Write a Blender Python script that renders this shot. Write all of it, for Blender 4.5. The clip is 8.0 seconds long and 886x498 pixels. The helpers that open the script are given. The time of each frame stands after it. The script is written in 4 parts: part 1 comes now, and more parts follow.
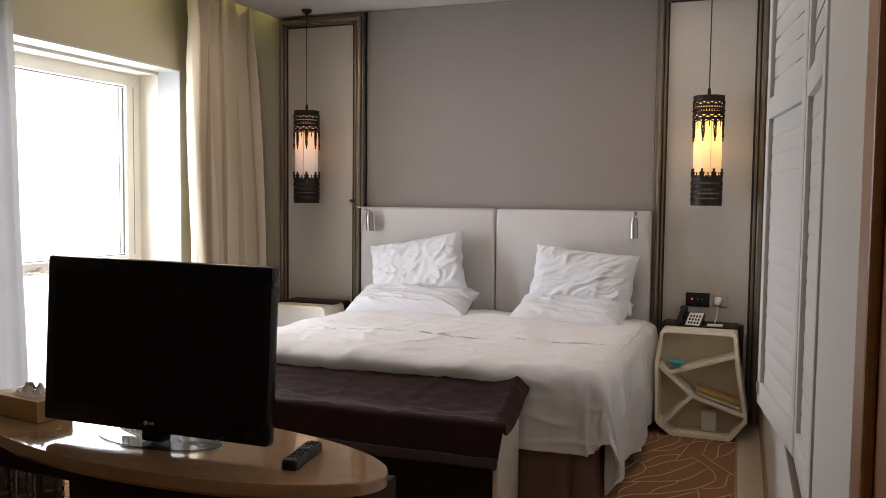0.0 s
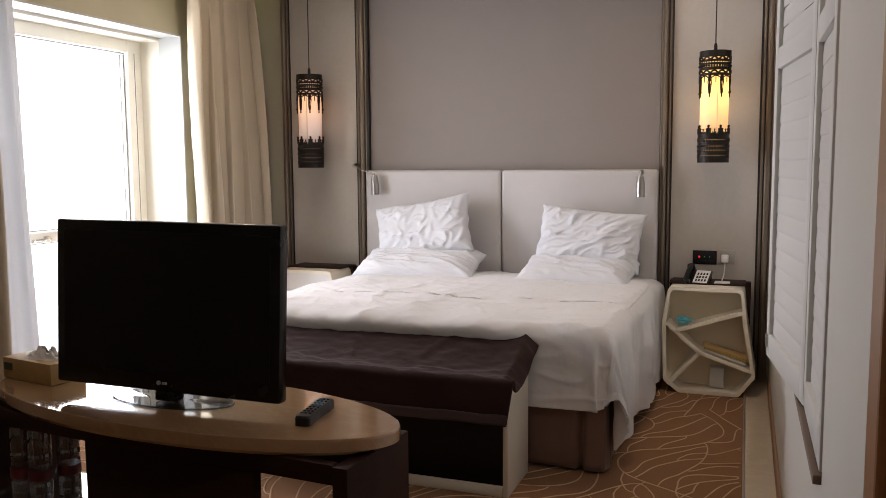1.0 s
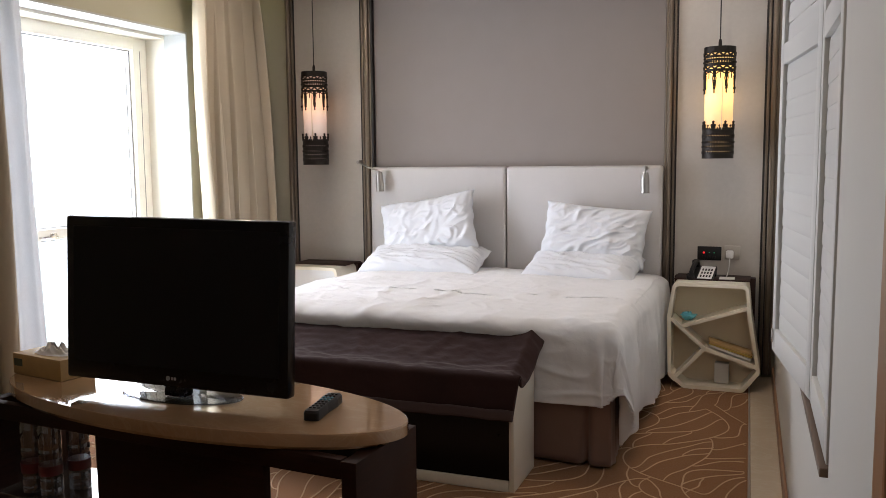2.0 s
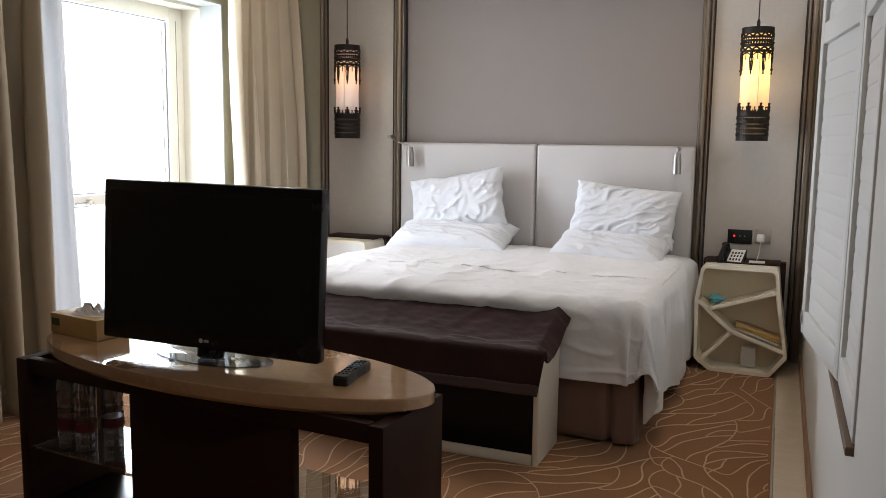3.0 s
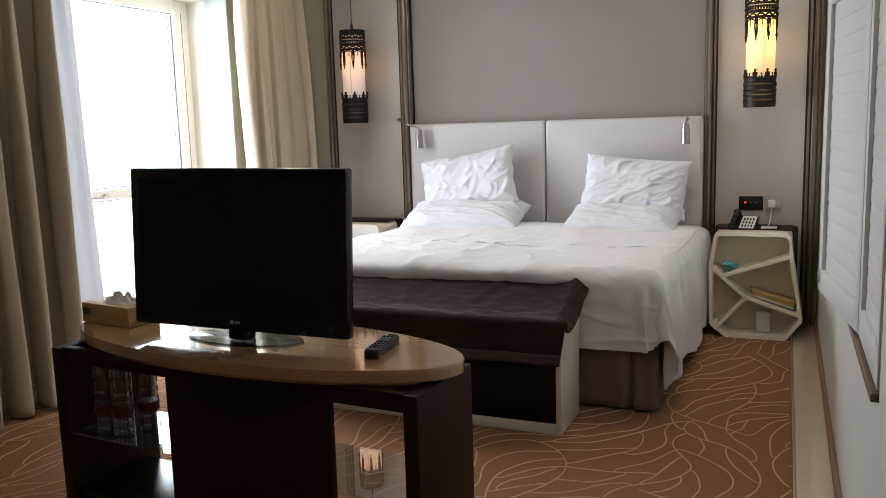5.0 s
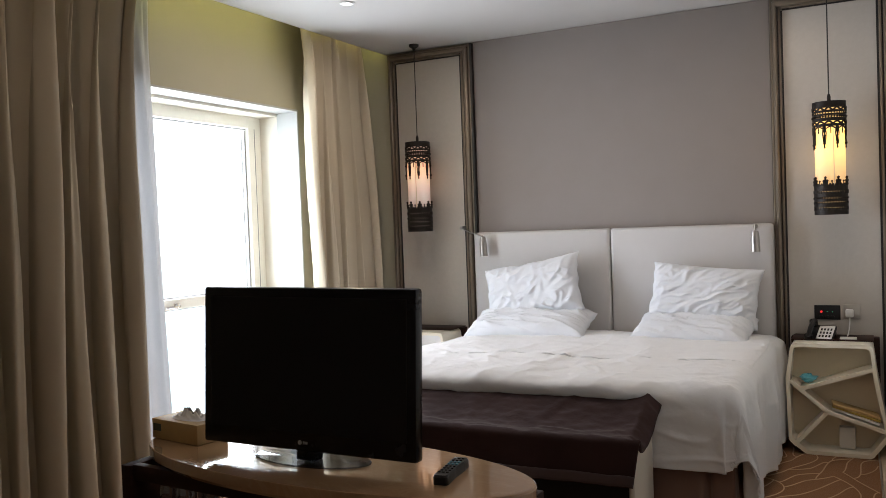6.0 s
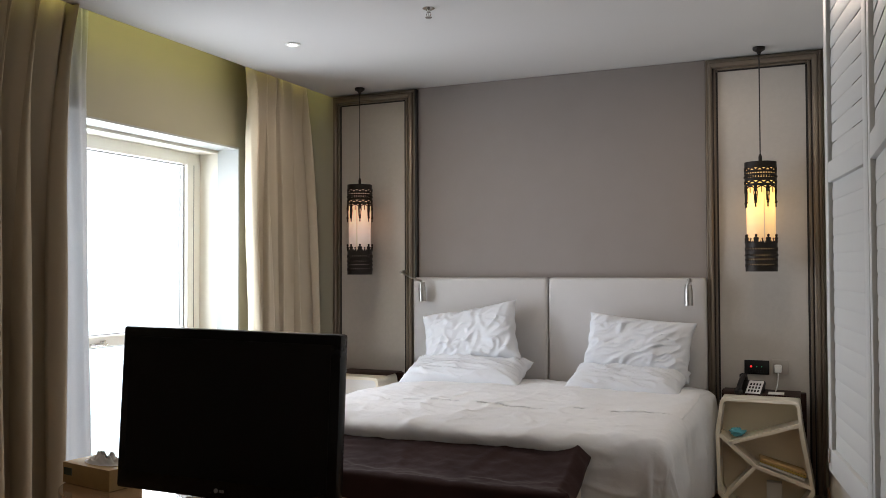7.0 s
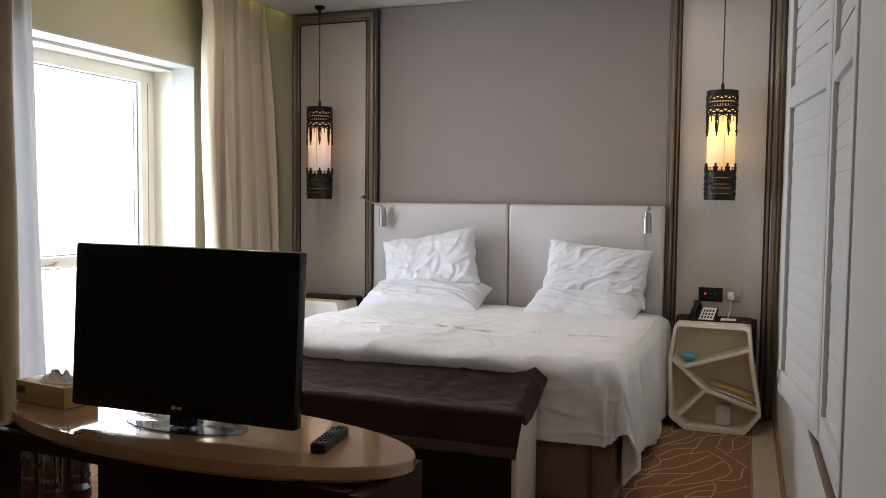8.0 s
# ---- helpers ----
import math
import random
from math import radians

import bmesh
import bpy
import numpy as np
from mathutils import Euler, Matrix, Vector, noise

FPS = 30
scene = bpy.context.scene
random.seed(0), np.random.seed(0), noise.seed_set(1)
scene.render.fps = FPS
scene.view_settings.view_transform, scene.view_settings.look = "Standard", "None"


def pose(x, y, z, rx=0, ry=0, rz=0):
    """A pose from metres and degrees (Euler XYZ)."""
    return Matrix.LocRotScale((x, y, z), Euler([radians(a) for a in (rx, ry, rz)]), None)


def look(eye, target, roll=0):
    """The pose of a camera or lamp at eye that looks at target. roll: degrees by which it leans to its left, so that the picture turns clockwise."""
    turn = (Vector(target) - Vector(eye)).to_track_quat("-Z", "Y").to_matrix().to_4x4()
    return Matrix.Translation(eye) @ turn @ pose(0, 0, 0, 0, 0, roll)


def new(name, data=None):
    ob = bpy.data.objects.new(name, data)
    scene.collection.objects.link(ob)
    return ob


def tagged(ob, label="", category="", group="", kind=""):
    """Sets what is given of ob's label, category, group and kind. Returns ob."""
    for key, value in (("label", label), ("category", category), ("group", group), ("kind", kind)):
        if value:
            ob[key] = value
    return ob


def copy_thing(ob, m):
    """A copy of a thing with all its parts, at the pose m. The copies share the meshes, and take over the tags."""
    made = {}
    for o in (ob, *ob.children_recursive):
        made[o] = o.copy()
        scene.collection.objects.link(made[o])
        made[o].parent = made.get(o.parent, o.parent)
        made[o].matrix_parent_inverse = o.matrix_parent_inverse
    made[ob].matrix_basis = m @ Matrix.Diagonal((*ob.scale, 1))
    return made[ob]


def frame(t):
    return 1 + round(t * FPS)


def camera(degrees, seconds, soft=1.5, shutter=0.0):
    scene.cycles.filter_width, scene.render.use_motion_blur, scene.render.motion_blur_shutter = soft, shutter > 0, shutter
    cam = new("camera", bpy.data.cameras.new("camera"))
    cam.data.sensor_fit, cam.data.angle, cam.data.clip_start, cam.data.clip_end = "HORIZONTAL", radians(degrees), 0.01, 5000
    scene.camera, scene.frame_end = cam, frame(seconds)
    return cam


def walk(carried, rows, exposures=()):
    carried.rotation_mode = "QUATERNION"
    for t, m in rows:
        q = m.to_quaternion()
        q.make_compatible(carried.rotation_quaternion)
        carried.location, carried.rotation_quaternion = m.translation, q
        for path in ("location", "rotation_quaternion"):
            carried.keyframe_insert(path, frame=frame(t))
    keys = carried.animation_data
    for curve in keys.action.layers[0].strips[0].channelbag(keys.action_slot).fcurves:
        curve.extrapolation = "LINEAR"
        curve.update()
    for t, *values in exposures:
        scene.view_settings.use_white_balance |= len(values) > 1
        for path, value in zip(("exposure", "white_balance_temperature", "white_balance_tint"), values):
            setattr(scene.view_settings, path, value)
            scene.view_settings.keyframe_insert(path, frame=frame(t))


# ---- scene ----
cam = camera(55.9, 8.0, soft=0.8)
PATH = [
    (0, (1.586, -5.312, 1.358), (0.885, -3.443, 1.233), 0.6),
    (0.5, (1.584, -5.31, 1.344), (0.882, -3.442, 1.215), 0.1),
    (0.7, (1.581, -5.312, 1.337), (0.877, -3.445, 1.192), -0.2),
    (0.9, (1.578, -5.313, 1.33), (0.869, -3.454, 1.132), -0.3),
    (1, (1.576, -5.314, 1.326), (0.867, -3.455, 1.123), -0.4),
    (1.2, (1.576, -5.318, 1.326), (0.862, -3.461, 1.123), -0.6),
    (2.3, (1.562, -5.333, 1.32), (0.843, -3.479, 1.107), -0.4),
    (2.5, (1.557, -5.336, 1.314), (0.831, -3.485, 1.096), -0.1),
    (2.8, (1.562, -5.346, 1.307), (0.818, -3.506, 1.064), 0.4),
    (3, (1.566, -5.353, 1.303), (0.794, -3.526, 1.044), 0.8),
    (3.2, (1.566, -5.36, 1.299), (0.776, -3.543, 1.03), 1.1),
    (3.5, (1.567, -5.371, 1.293), (0.765, -3.56, 1.016), 0.4),
    (3.7, (1.561, -5.378, 1.286), (0.762, -3.568, 0.991), -0.6),
    (4, (1.551, -5.388, 1.276), (0.763, -3.574, 0.977), -1.2),
    (4.2, (1.545, -5.398, 1.273), (0.76, -3.582, 0.98), -1.4),
    (5.3, (1.54, -5.421, 1.285), (0.751, -3.607, 0.99), -1.9),
    (5.4, (1.53, -5.42, 1.289), (0.734, -3.609, 0.996), -2.0),
    (5.5, (1.521, -5.419, 1.293), (0.688, -3.623, 1.008), -2.0),
    (5.6, (1.52, -5.423, 1.3), (0.629, -3.651, 1.046), -2.1),
    (5.7, (1.52, -5.427, 1.307), (0.6, -3.664, 1.099), -2.3),
    (5.8, (1.517, -5.422, 1.317), (0.59, -3.657, 1.159), -2.2),
    (6, (1.511, -5.413, 1.336), (0.595, -3.635, 1.282), -2.1),
    (6.1, (1.515, -5.409, 1.34), (0.601, -3.631, 1.328), -1.9),
    (6.3, (1.524, -5.402, 1.348), (0.621, -3.618, 1.391), -1.4),
    (6.5, (1.533, -5.395, 1.356), (0.639, -3.607, 1.419), -1.0),
    (6.7, (1.539, -5.387, 1.352), (0.66, -3.591, 1.418), -0.7),
    (6.8, (1.542, -5.383, 1.35), (0.684, -3.577, 1.41), -0.5),
    (7, (1.548, -5.374, 1.345), (0.749, -3.541, 1.392), -0.2),
    (7.2, (1.544, -5.367, 1.339), (0.78, -3.519, 1.372), 0.1),
    (7.3, (1.542, -5.364, 1.336), (0.82, -3.499, 1.351), 0.2),
    (7.4, (1.54, -5.36, 1.334), (0.832, -3.49, 1.331), 0.3),
    (7.5, (1.539, -5.357, 1.331), (0.829, -3.487, 1.3), 0.4),
    (7.7, (1.538, -5.355, 1.324), (0.829, -3.487, 1.243), 0.5),
    (8, (1.536, -5.353, 1.314), (0.827, -3.487, 1.194), 0.6),
]
walk(cam, [(t, look(eye, target, roll)) for t, eye, target, roll in PATH], exposures=[
    (0.0, -0.03, 6700, 21), (1.2, 0.19, 6700, 23), (2.3, 0.33, 6260, 18), (4.0, 0.32, 6230, 16), (5.5, 0.33, 6230, 16), (6.0, 0.13, 6300, 16.5), (6.5, -0.11, 6300, 16), (7.0, -0.10, 6300, 16), (7.5, -0.10, 6300, 17), (8.0, 0.03, 6300, 18)])

# ---- daylight, sky, lamps ----
world = bpy.data.worlds.new("sky")
scene.world = world
world.use_nodes = True
sky = world.node_tree.nodes.new("ShaderNodeTexSky")
sky.sky_type, sky.sun_disc = "NISHITA", False
sky.sun_elevation, sky.sun_rotation = radians(52), radians(70)
sky.air_density, sky.dust_density = 1.0, 4.0
world.node_tree.nodes["Background"].inputs["Strength"].default_value = 0.15
world.node_tree.links.new(sky.outputs[0], world.node_tree.nodes["Background"].inputs["Color"])

sun = new("sun", bpy.data.lights.new("sun", "SUN"))
sun.data.energy, sun.data.angle, sun.data.color = 3.0, radians(0.5), (1.0, 0.95, 0.88)
sun.matrix_world = look((20, -7, 30), (0, 0, 0))

WINDOW_POWER = 262.0
window_light = new("window_light", bpy.data.lights.new("window_light", "AREA"))
window_light.data.shape, window_light.data.size, window_light.data.size_y = "RECTANGLE", 2.8, 2.6
window_light.data.energy, window_light.data.color = WINDOW_POWER, (0.90, 0.95, 1.0)
window_light.matrix_world = look((-3.0, -1.40, 1.20), (0.0, -1.40, 1.15))


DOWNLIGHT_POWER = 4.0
# First and third are known fixtures; the other three are unseen, added as fill.
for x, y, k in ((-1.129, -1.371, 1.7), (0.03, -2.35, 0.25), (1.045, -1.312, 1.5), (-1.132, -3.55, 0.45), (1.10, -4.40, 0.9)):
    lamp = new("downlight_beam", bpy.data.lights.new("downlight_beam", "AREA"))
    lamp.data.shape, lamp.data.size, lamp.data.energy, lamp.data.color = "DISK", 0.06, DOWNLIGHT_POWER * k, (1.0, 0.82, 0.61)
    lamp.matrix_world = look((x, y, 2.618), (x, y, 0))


# ---- materials ----
class Mat:
    """A small builder for node materials: colour from two mixed tones by noise, bump, roughness."""

    def __init__(self, name, rough=0.5, metal=0.0, spec=0.5):
        self.m = bpy.data.materials.new(name)
        self.m.use_nodes = True
        self.t = self.m.node_tree
        self.b = self.t.nodes["Principled BSDF"]
        self.b.inputs["Roughness"].default_value = rough
        self.b.inputs["Metallic"].default_value = metal
        self.b.inputs["Specular IOR Level"].default_value = spec
        self.co = self.t.nodes.new("ShaderNodeTexCoord").outputs["Object"]

    def node(self, kind, **props):
        n = self.t.nodes.new(kind)
        for k, v in props.items():
            n.inputs[k].default_value = v
        return n

    def link(self, a, b):
        self.t.links.new(a, b)
        return self

    def scaled(self, s):
        n = self.t.nodes.new("ShaderNodeMapping")
        n.inputs["Scale"].default_value = s
        self.link(self.co, n.inputs["Vector"])
        return n.outputs[0]

    def noise(self, scale, detail=4.0, rough=0.55, stretch=(1, 1, 1), distortion=0.0):
        n = self.node("ShaderNodeTexNoise", Scale=scale, Detail=detail, Roughness=rough, Distortion=distortion)
        self.link(self.scaled(stretch), n.inputs["Vector"])
        return n.outputs["Fac"]

    def ramp(self, fac, lo, hi, a=(0, 0, 0), b=(1, 1, 1)):
        n = self.t.nodes.new("ShaderNodeValToRGB")
        n.color_ramp.elements[0].position, n.color_ramp.elements[1].position = lo, hi
        n.color_ramp.elements[0].color, n.color_ramp.elements[1].color = (*a, 1), (*b, 1)
        self.link(fac, n.inputs[0])
        return n.outputs[0]

    def mix(self, fac, a, b, kind="MIX"):
        n = self.t.nodes.new("ShaderNodeMix")
        n.data_type, n.blend_type = "RGBA", kind
        for v, i in ((fac, 0), (a, 6), (b, 7)):
            if isinstance(v, (int, float)):
                n.inputs[i].default_value = v
            elif isinstance(v, tuple):
                n.inputs[i].default_value = (*v, 1)
            else:
                self.link(v, n.inputs[i])
        return n.outputs[2]

    def math(self, op, a, b=0.0):
        n = self.t.nodes.new("ShaderNodeMath")
        n.operation = op
        for v, i in ((a, 0), (b, 1)):
            if isinstance(v, (int, float)):
                n.inputs[i].default_value = v
            else:
                self.link(v, n.inputs[i])
        return n.outputs[0]

    def colour(self, c):
        if isinstance(c, tuple):
            self.b.inputs["Base Color"].default_value = (*c, 1)
        else:
            self.link(c, self.b.inputs["Base Color"])
        return self

    def bump(self, height, strength=0.3, distance=0.002):
        n = self.node("ShaderNodeBump", Strength=strength, Distance=distance)
        self.link(height, n.inputs["Height"])
        self.link(n.outputs[0], self.b.inputs["Normal"])
        return self

    def roughness(self, fac, lo, hi):
        n = self.node("ShaderNodeMapRange")
        n.inputs["To Min"].default_value, n.inputs["To Max"].default_value = lo, hi
        self.link(fac, n.inputs[0])
        self.link(n.outputs[0], self.b.inputs["Roughness"])
        return self


def plain(name, c, rough=0.5, metal=0.0, vary=0.12, scale=14.0, bump=0.1, dist=0.001, spec=0.5, stretch=(1, 1, 1)):
    m = Mat(name, rough, metal, spec)
    f = m.noise(scale, 5, 0.6, stretch)
    m.colour(m.mix(f, tuple(v * (1 - vary) for v in c), tuple(min(1, v * (1 + vary)) for v in c)))
    m.bump(m.noise(scale * 9, 3, 0.6, stretch), bump, dist)
    m.roughness(f, max(0.03, rough - 0.06), min(1, rough + 0.06))
    return m.m


def cloth(name, c, rough=0.85, weave=900.0, vary=0.06, bump=0.25, sheen=0.2, wrinkles=0.0):
    m = Mat(name, rough, 0.0, 0.12)
    m.colour(m.mix(m.noise(6, 4), tuple(v * (1 - vary) for v in c), tuple(min(1, v * (1 + vary)) for v in c)))
    h = m.math("ADD", m.math("MULTIPLY", m.noise(weave, 1, 0.5, (1, 0.35, 0.5)), 0.12), m.math("MULTIPLY", m.noise(22, 4, 0.55, (1, 1, 1), 1.2), wrinkles))
    m.bump(h, bump, 0.004)
    m.b.inputs["Sheen Weight"].default_value = sheen
    return m.m


def wood(name, a, b, rough=0.35, stretch=(3, 3, 40), scale=2.0, spec=0.5):
    m = Mat(name, rough, 0.0, spec)
    g = m.noise(scale, 6, 0.65, stretch, 0.6)
    m.colour(m.mix(g, a, b))
    m.bump(m.noise(scale * 6, 3, 0.6, stretch), 0.08, 0.001)
    m.roughness(g, rough - 0.07, rough + 0.1)
    return m.m


def glow(name, c, strength):
    m = Mat(name, 0.6)
    m.colour(c)
    m.b.inputs["Emission Color"].default_value = (*c, 1)
    m.b.inputs["Emission Strength"].default_value = strength
    return m.m


def make_carpet():
    m = Mat("carpet", 0.95, 0, 0.12)
    ground = m.mix(m.noise(2.4, 4, 0.6), (0.240, 0.106, 0.037), (0.310, 0.148, 0.056))
    worn = m.ramp(m.noise(1.1, 3, 0.5), 0.45, 0.75)
    ground = m.mix(m.math("MULTIPLY", worn, 0.25), ground, (0.325, 0.18, 0.088))
    ground = m.mix(m.noise(300, 2, 0.7), m.mix(0.4, ground, (0.18, 0.08, 0.032)), ground)
    m.colour(ground)
    m.bump(m.noise(420, 2, 0.7), 0.6, 0.004)
    m.b.inputs["Sheen Weight"].default_value = 0.15
    return m.m


def make_damask():
    m = Mat("damask_wallpaper", 0.42, 0.12, 0.5)
    v = m.t.nodes.new("ShaderNodeTexVoronoi")
    v.feature = "SMOOTH_F1"
    v.inputs["Scale"].default_value = 5.5
    warp = m.noise(9, 3, 0.6)
    m.link(m.scaled((1, 1, 0.8)), v.inputs["Vector"])
    rings = m.math("SINE", m.math("MULTIPLY", m.math("ADD", v.outputs["Distance"], m.math("MULTIPLY", warp, 0.25)), 42.0))
    pat = m.ramp(m.math("MULTIPLY", rings, m.noise(60, 2, 0.6)), 0.15, 0.4)
    patch = m.ramp(m.noise(2.6, 2, 0.5), 0.42, 0.62)
    f = m.math("MULTIPLY", pat, patch)
    base = m.mix(m.noise(40, 5, 0.7), (0.46, 0.43, 0.385), (0.535, 0.50, 0.455))
    m.colour(m.mix(m.math("MULTIPLY", f, 0.14), base, (0.56, 0.52, 0.46)))
    m.roughness(f, 0.40, 0.33)
    m.bump(m.math("ADD", m.math("MULTIPLY", f, 0.4), m.noise(300, 2, 0.6)), 0.12, 0.0008)
    return m.m


def make_marble(name, a, b, vein, rough, scale=3.0):
    m = Mat(name, rough)
    cloud = m.noise(scale, 7, 0.6, (1, 1.6, 1), 1.4)
    veins = m.ramp(m.math("ABSOLUTE", m.math("SUBTRACT", m.noise(scale * 1.3, 6, 0.6, (1, 2, 1), 2.2), 0.5)), 0.0, 0.035, (1, 1, 1), (0, 0, 0))
    base = m.mix(cloud, a, b)
    m.colour(m.mix(m.math("MULTIPLY", veins, 0.45), base, vein))
    m.b.inputs["Coat Weight"].default_value = 0.9
    m.b.inputs["Coat Roughness"].default_value = 0.05
    m.roughness(m.noise(18, 3), rough - 0.02, rough + 0.05)
    return m.m


def make_curtain():
    m = Mat("curtain_linen", 0.9, 0, 0.15)
    n = m.noise(500, 2, 0.6, (1, 1, 0.06))
    c = m.mix(m.noise(4, 3), (0.52, 0.455, 0.342), (0.61, 0.54, 0.412))
    m.colour(m.mix(m.math("MULTIPLY", n, 0.35), c, (0.52, 0.46, 0.36)))
    m.bump(n, 0.2, 0.001)
    tr = m.t.nodes.new("ShaderNodeBsdfTranslucent")
    tr.inputs[0].default_value = (0.58, 0.51, 0.39, 1)
    mx = m.t.nodes.new("ShaderNodeMixShader")
    mx.inputs[0].default_value = 0.15
    m.link(m.b.outputs[0], mx.inputs[1]).link(tr.outputs[0], mx.inputs[2])
    m.link(mx.outputs[0], m.t.nodes["Material Output"].inputs[0])
    return m.m


def make_sheer():
    m = Mat("sheer_voile", 0.9, 0, 0.1)
    m.colour((0.67, 0.68, 0.69))
    tr = m.t.nodes.new("ShaderNodeBsdfTranslucent")
    tr.inputs[0].default_value = (0.47, 0.482, 0.49, 1)
    tp = m.t.nodes.new("ShaderNodeBsdfTransparent")
    a = m.t.nodes.new("ShaderNodeMixShader")
    a.inputs[0].default_value = 0.30
    b = m.t.nodes.new("ShaderNodeMixShader")
    m.link(m.ramp(m.noise(900, 1, 0.5, (1, 1, 0.1)), 0.35, 0.65, (0.02, 0.02, 0.02), (0.08, 0.08, 0.08)), b.inputs[0])
    m.link(m.b.outputs[0], a.inputs[1]).link(tr.outputs[0], a.inputs[2])
    m.link(a.outputs[0], b.inputs[1]).link(tp.outputs[0], b.inputs[2])
    m.link(b.outputs[0], m.t.nodes["Material Output"].inputs[0])
    return m.m


def make_thin_glass(name, tint, gloss=1.0, rough=0.01):
    m = Mat(name, rough)
    tp = m.t.nodes.new("ShaderNodeBsdfTransparent")
    tp.inputs[0].default_value = (*tint, 1)
    gl = m.t.nodes.new("ShaderNodeBsdfGlossy")
    gl.inputs["Roughness"].default_value = rough
    lw = m.node("ShaderNodeLayerWeight", Blend=0.5)
    mx = m.t.nodes.new("ShaderNodeMixShader")
    fresnel = m.math("ADD", 0.045, m.math("MULTIPLY", m.math("POWER", lw.outputs["Facing"], 4.6), 0.9))
    m.link(m.math("MULTIPLY", fresnel, gloss), mx.inputs[0])
    m.link(tp.outputs[0], mx.inputs[1]).link(gl.outputs[0], mx.inputs[2])
    m.link(mx.outputs[0], m.t.nodes["Material Output"].inputs[0])
    return m.m


PAINT = plain("olive_wall_paint", (0.41, 0.385, 0.285), 0.7, vary=0.04, scale=5, bump=0.12)
CEIL = plain("ceiling_paint", (0.55, 0.54, 0.52), 0.8, vary=0.02, scale=4, bump=0.08)
RWALL = plain("pale_wall_paint", (0.58, 0.575, 0.53), 0.55, vary=0.03, scale=5, bump=0.1)
BACKW = plain("back_wall_paint", (0.66, 0.62, 0.55), 0.7, vary=0.04, scale=5)
CARPET = make_carpet()
DAMASK = make_damask()
BRONZE = plain("bronze_moulding", (0.22, 0.18, 0.138), 0.38, 0.6, 0.18, 9, 0.1, stretch=(1, 1, 0.1))
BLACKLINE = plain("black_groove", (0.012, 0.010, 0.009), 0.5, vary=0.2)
TAUPE = cloth("taupe_wall_fabric", (0.285, 0.254, 0.240), 0.8, 700, 0.04, 0.35, 0.15)
LEATHER = Mat("pearl_leather", 0.36, 0.0, 0.5)
LEATHER.colour(LEATHER.mix(LEATHER.noise(5, 4), (0.50, 0.488, 0.480), (0.565, 0.552, 0.545))).bump(LEATHER.noise(240, 3, 0.6), 0.10, 0.001)
LEATHER.roughness(LEATHER.noise(9, 4), 0.32, 0.44)
LEATHER = LEATHER.m
LINEN = cloth("white_cotton", (0.725, 0.735, 0.745), 0.8, 900, 0.02, 0.45, 0.15, 0.9)
PILLOW = cloth("white_pillow_cotton", (0.665, 0.69, 0.725), 0.8, 900, 0.02, 0.3, 0.15, 0.3)
PLUM = cloth("plum_throw", (0.034, 0.0175, 0.0165), 0.9, 500, 0.3, 0.6, 0.08, 0.9)
RIBBON = cloth("satin_ribbon", (0.075, 0.055, 0.055), 0.42, 700, 0.1, 0.15, 0.1)
SKIRT = cloth("brown_skirt", (0.195, 0.118, 0.090), 0.75, 700, 0.08, 0.3, 0.2, 0.2)
CREAM = plain("cream_lacquer", (0.68, 0.64, 0.55), 0.45, vary=0.03, scale=4, bump=0.01, spec=0.3)
WHITE = plain("white_lacquer", (0.86, 0.80, 0.66), 0.30, vary=0.03, scale=6, bump=0.03)
SHELLIN = plain("beige_lacquer", (0.76, 0.66, 0.48), 0.45, vary=0.05, scale=6, bump=0.03)
SHUTTER = plain("white_shutter_paint", (0.62, 0.63, 0.605), 0.42, vary=0.03, scale=8, bump=0.05)
WENGE = wood("wenge_wood", (0.009, 0.0035, 0.0025), (0.038, 0.014, 0.009), 0.5, spec=0.16)
REDWOOD = wood("walnut_wood", (0.22, 0.115, 0.055), (0.33, 0.18, 0.095), 0.42)
SILLWOOD = wood("dull_brown_wood", (0.10, 0.065, 0.04), (0.17, 0.11, 0.07), 0.5, (3, 40, 3))
JAMBWOOD = wood("warm_brown_veneer", (0.36, 0.19, 0.085), (0.48, 0.27, 0.13), 0.4)
DARKGLASS = plain("black_gloss_panel", (0.005, 0.0045, 0.0045), 0.3, vary=0.2, spec=0.2)
TABLETOP = make_marble("beige_marble", (0.35, 0.215, 0.115), (0.40, 0.255, 0.145), (0.43, 0.30, 0.18), 0.06)
BORDER = make_marble("cream_marble", (0.64, 0.52, 0.37), (0.74, 0.62, 0.46), (0.76, 0.67, 0.52), 0.22, 2.0)
TVBLACK = plain("black_tv_plastic", (0.005, 0.005, 0.006), 0.26, vary=0.15, spec=0.3)
TVSCREEN = Mat("dark_screen", 0.28, 0, 0.35)
TVSCREEN.colour((0.004, 0.004, 0.005))
TVSCREEN.roughness(TVSCREEN.noise(3, 3), 0.26, 0.34)
TVSCREEN = TVSCREEN.m
BLACKPL = plain("black_plastic", (0.012, 0.012, 0.013), 0.42, vary=0.2, scale=30, spec=0.3)
GREYPL = plain("grey_plastic", (0.30, 0.31, 0.32), 0.45, vary=0.1)
WHITEPL = plain("white_plastic", (0.78, 0.78, 0.76), 0.4, vary=0.03)
TEAL = plain("teal_keys", (0.06, 0.22, 0.28), 0.5)
SATIN = plain("satin_nickel", (0.40, 0.385, 0.36), 0.34, 1.0, 0.08, 30)
CHROME = plain("brushed_chrome", (0.62, 0.60, 0.57), 0.22, 1.0, 0.06, 30)
STEELPLATE = plain("nickel_plate", (0.50, 0.47, 0.43), 0.42, 0.8, 0.06, 20)
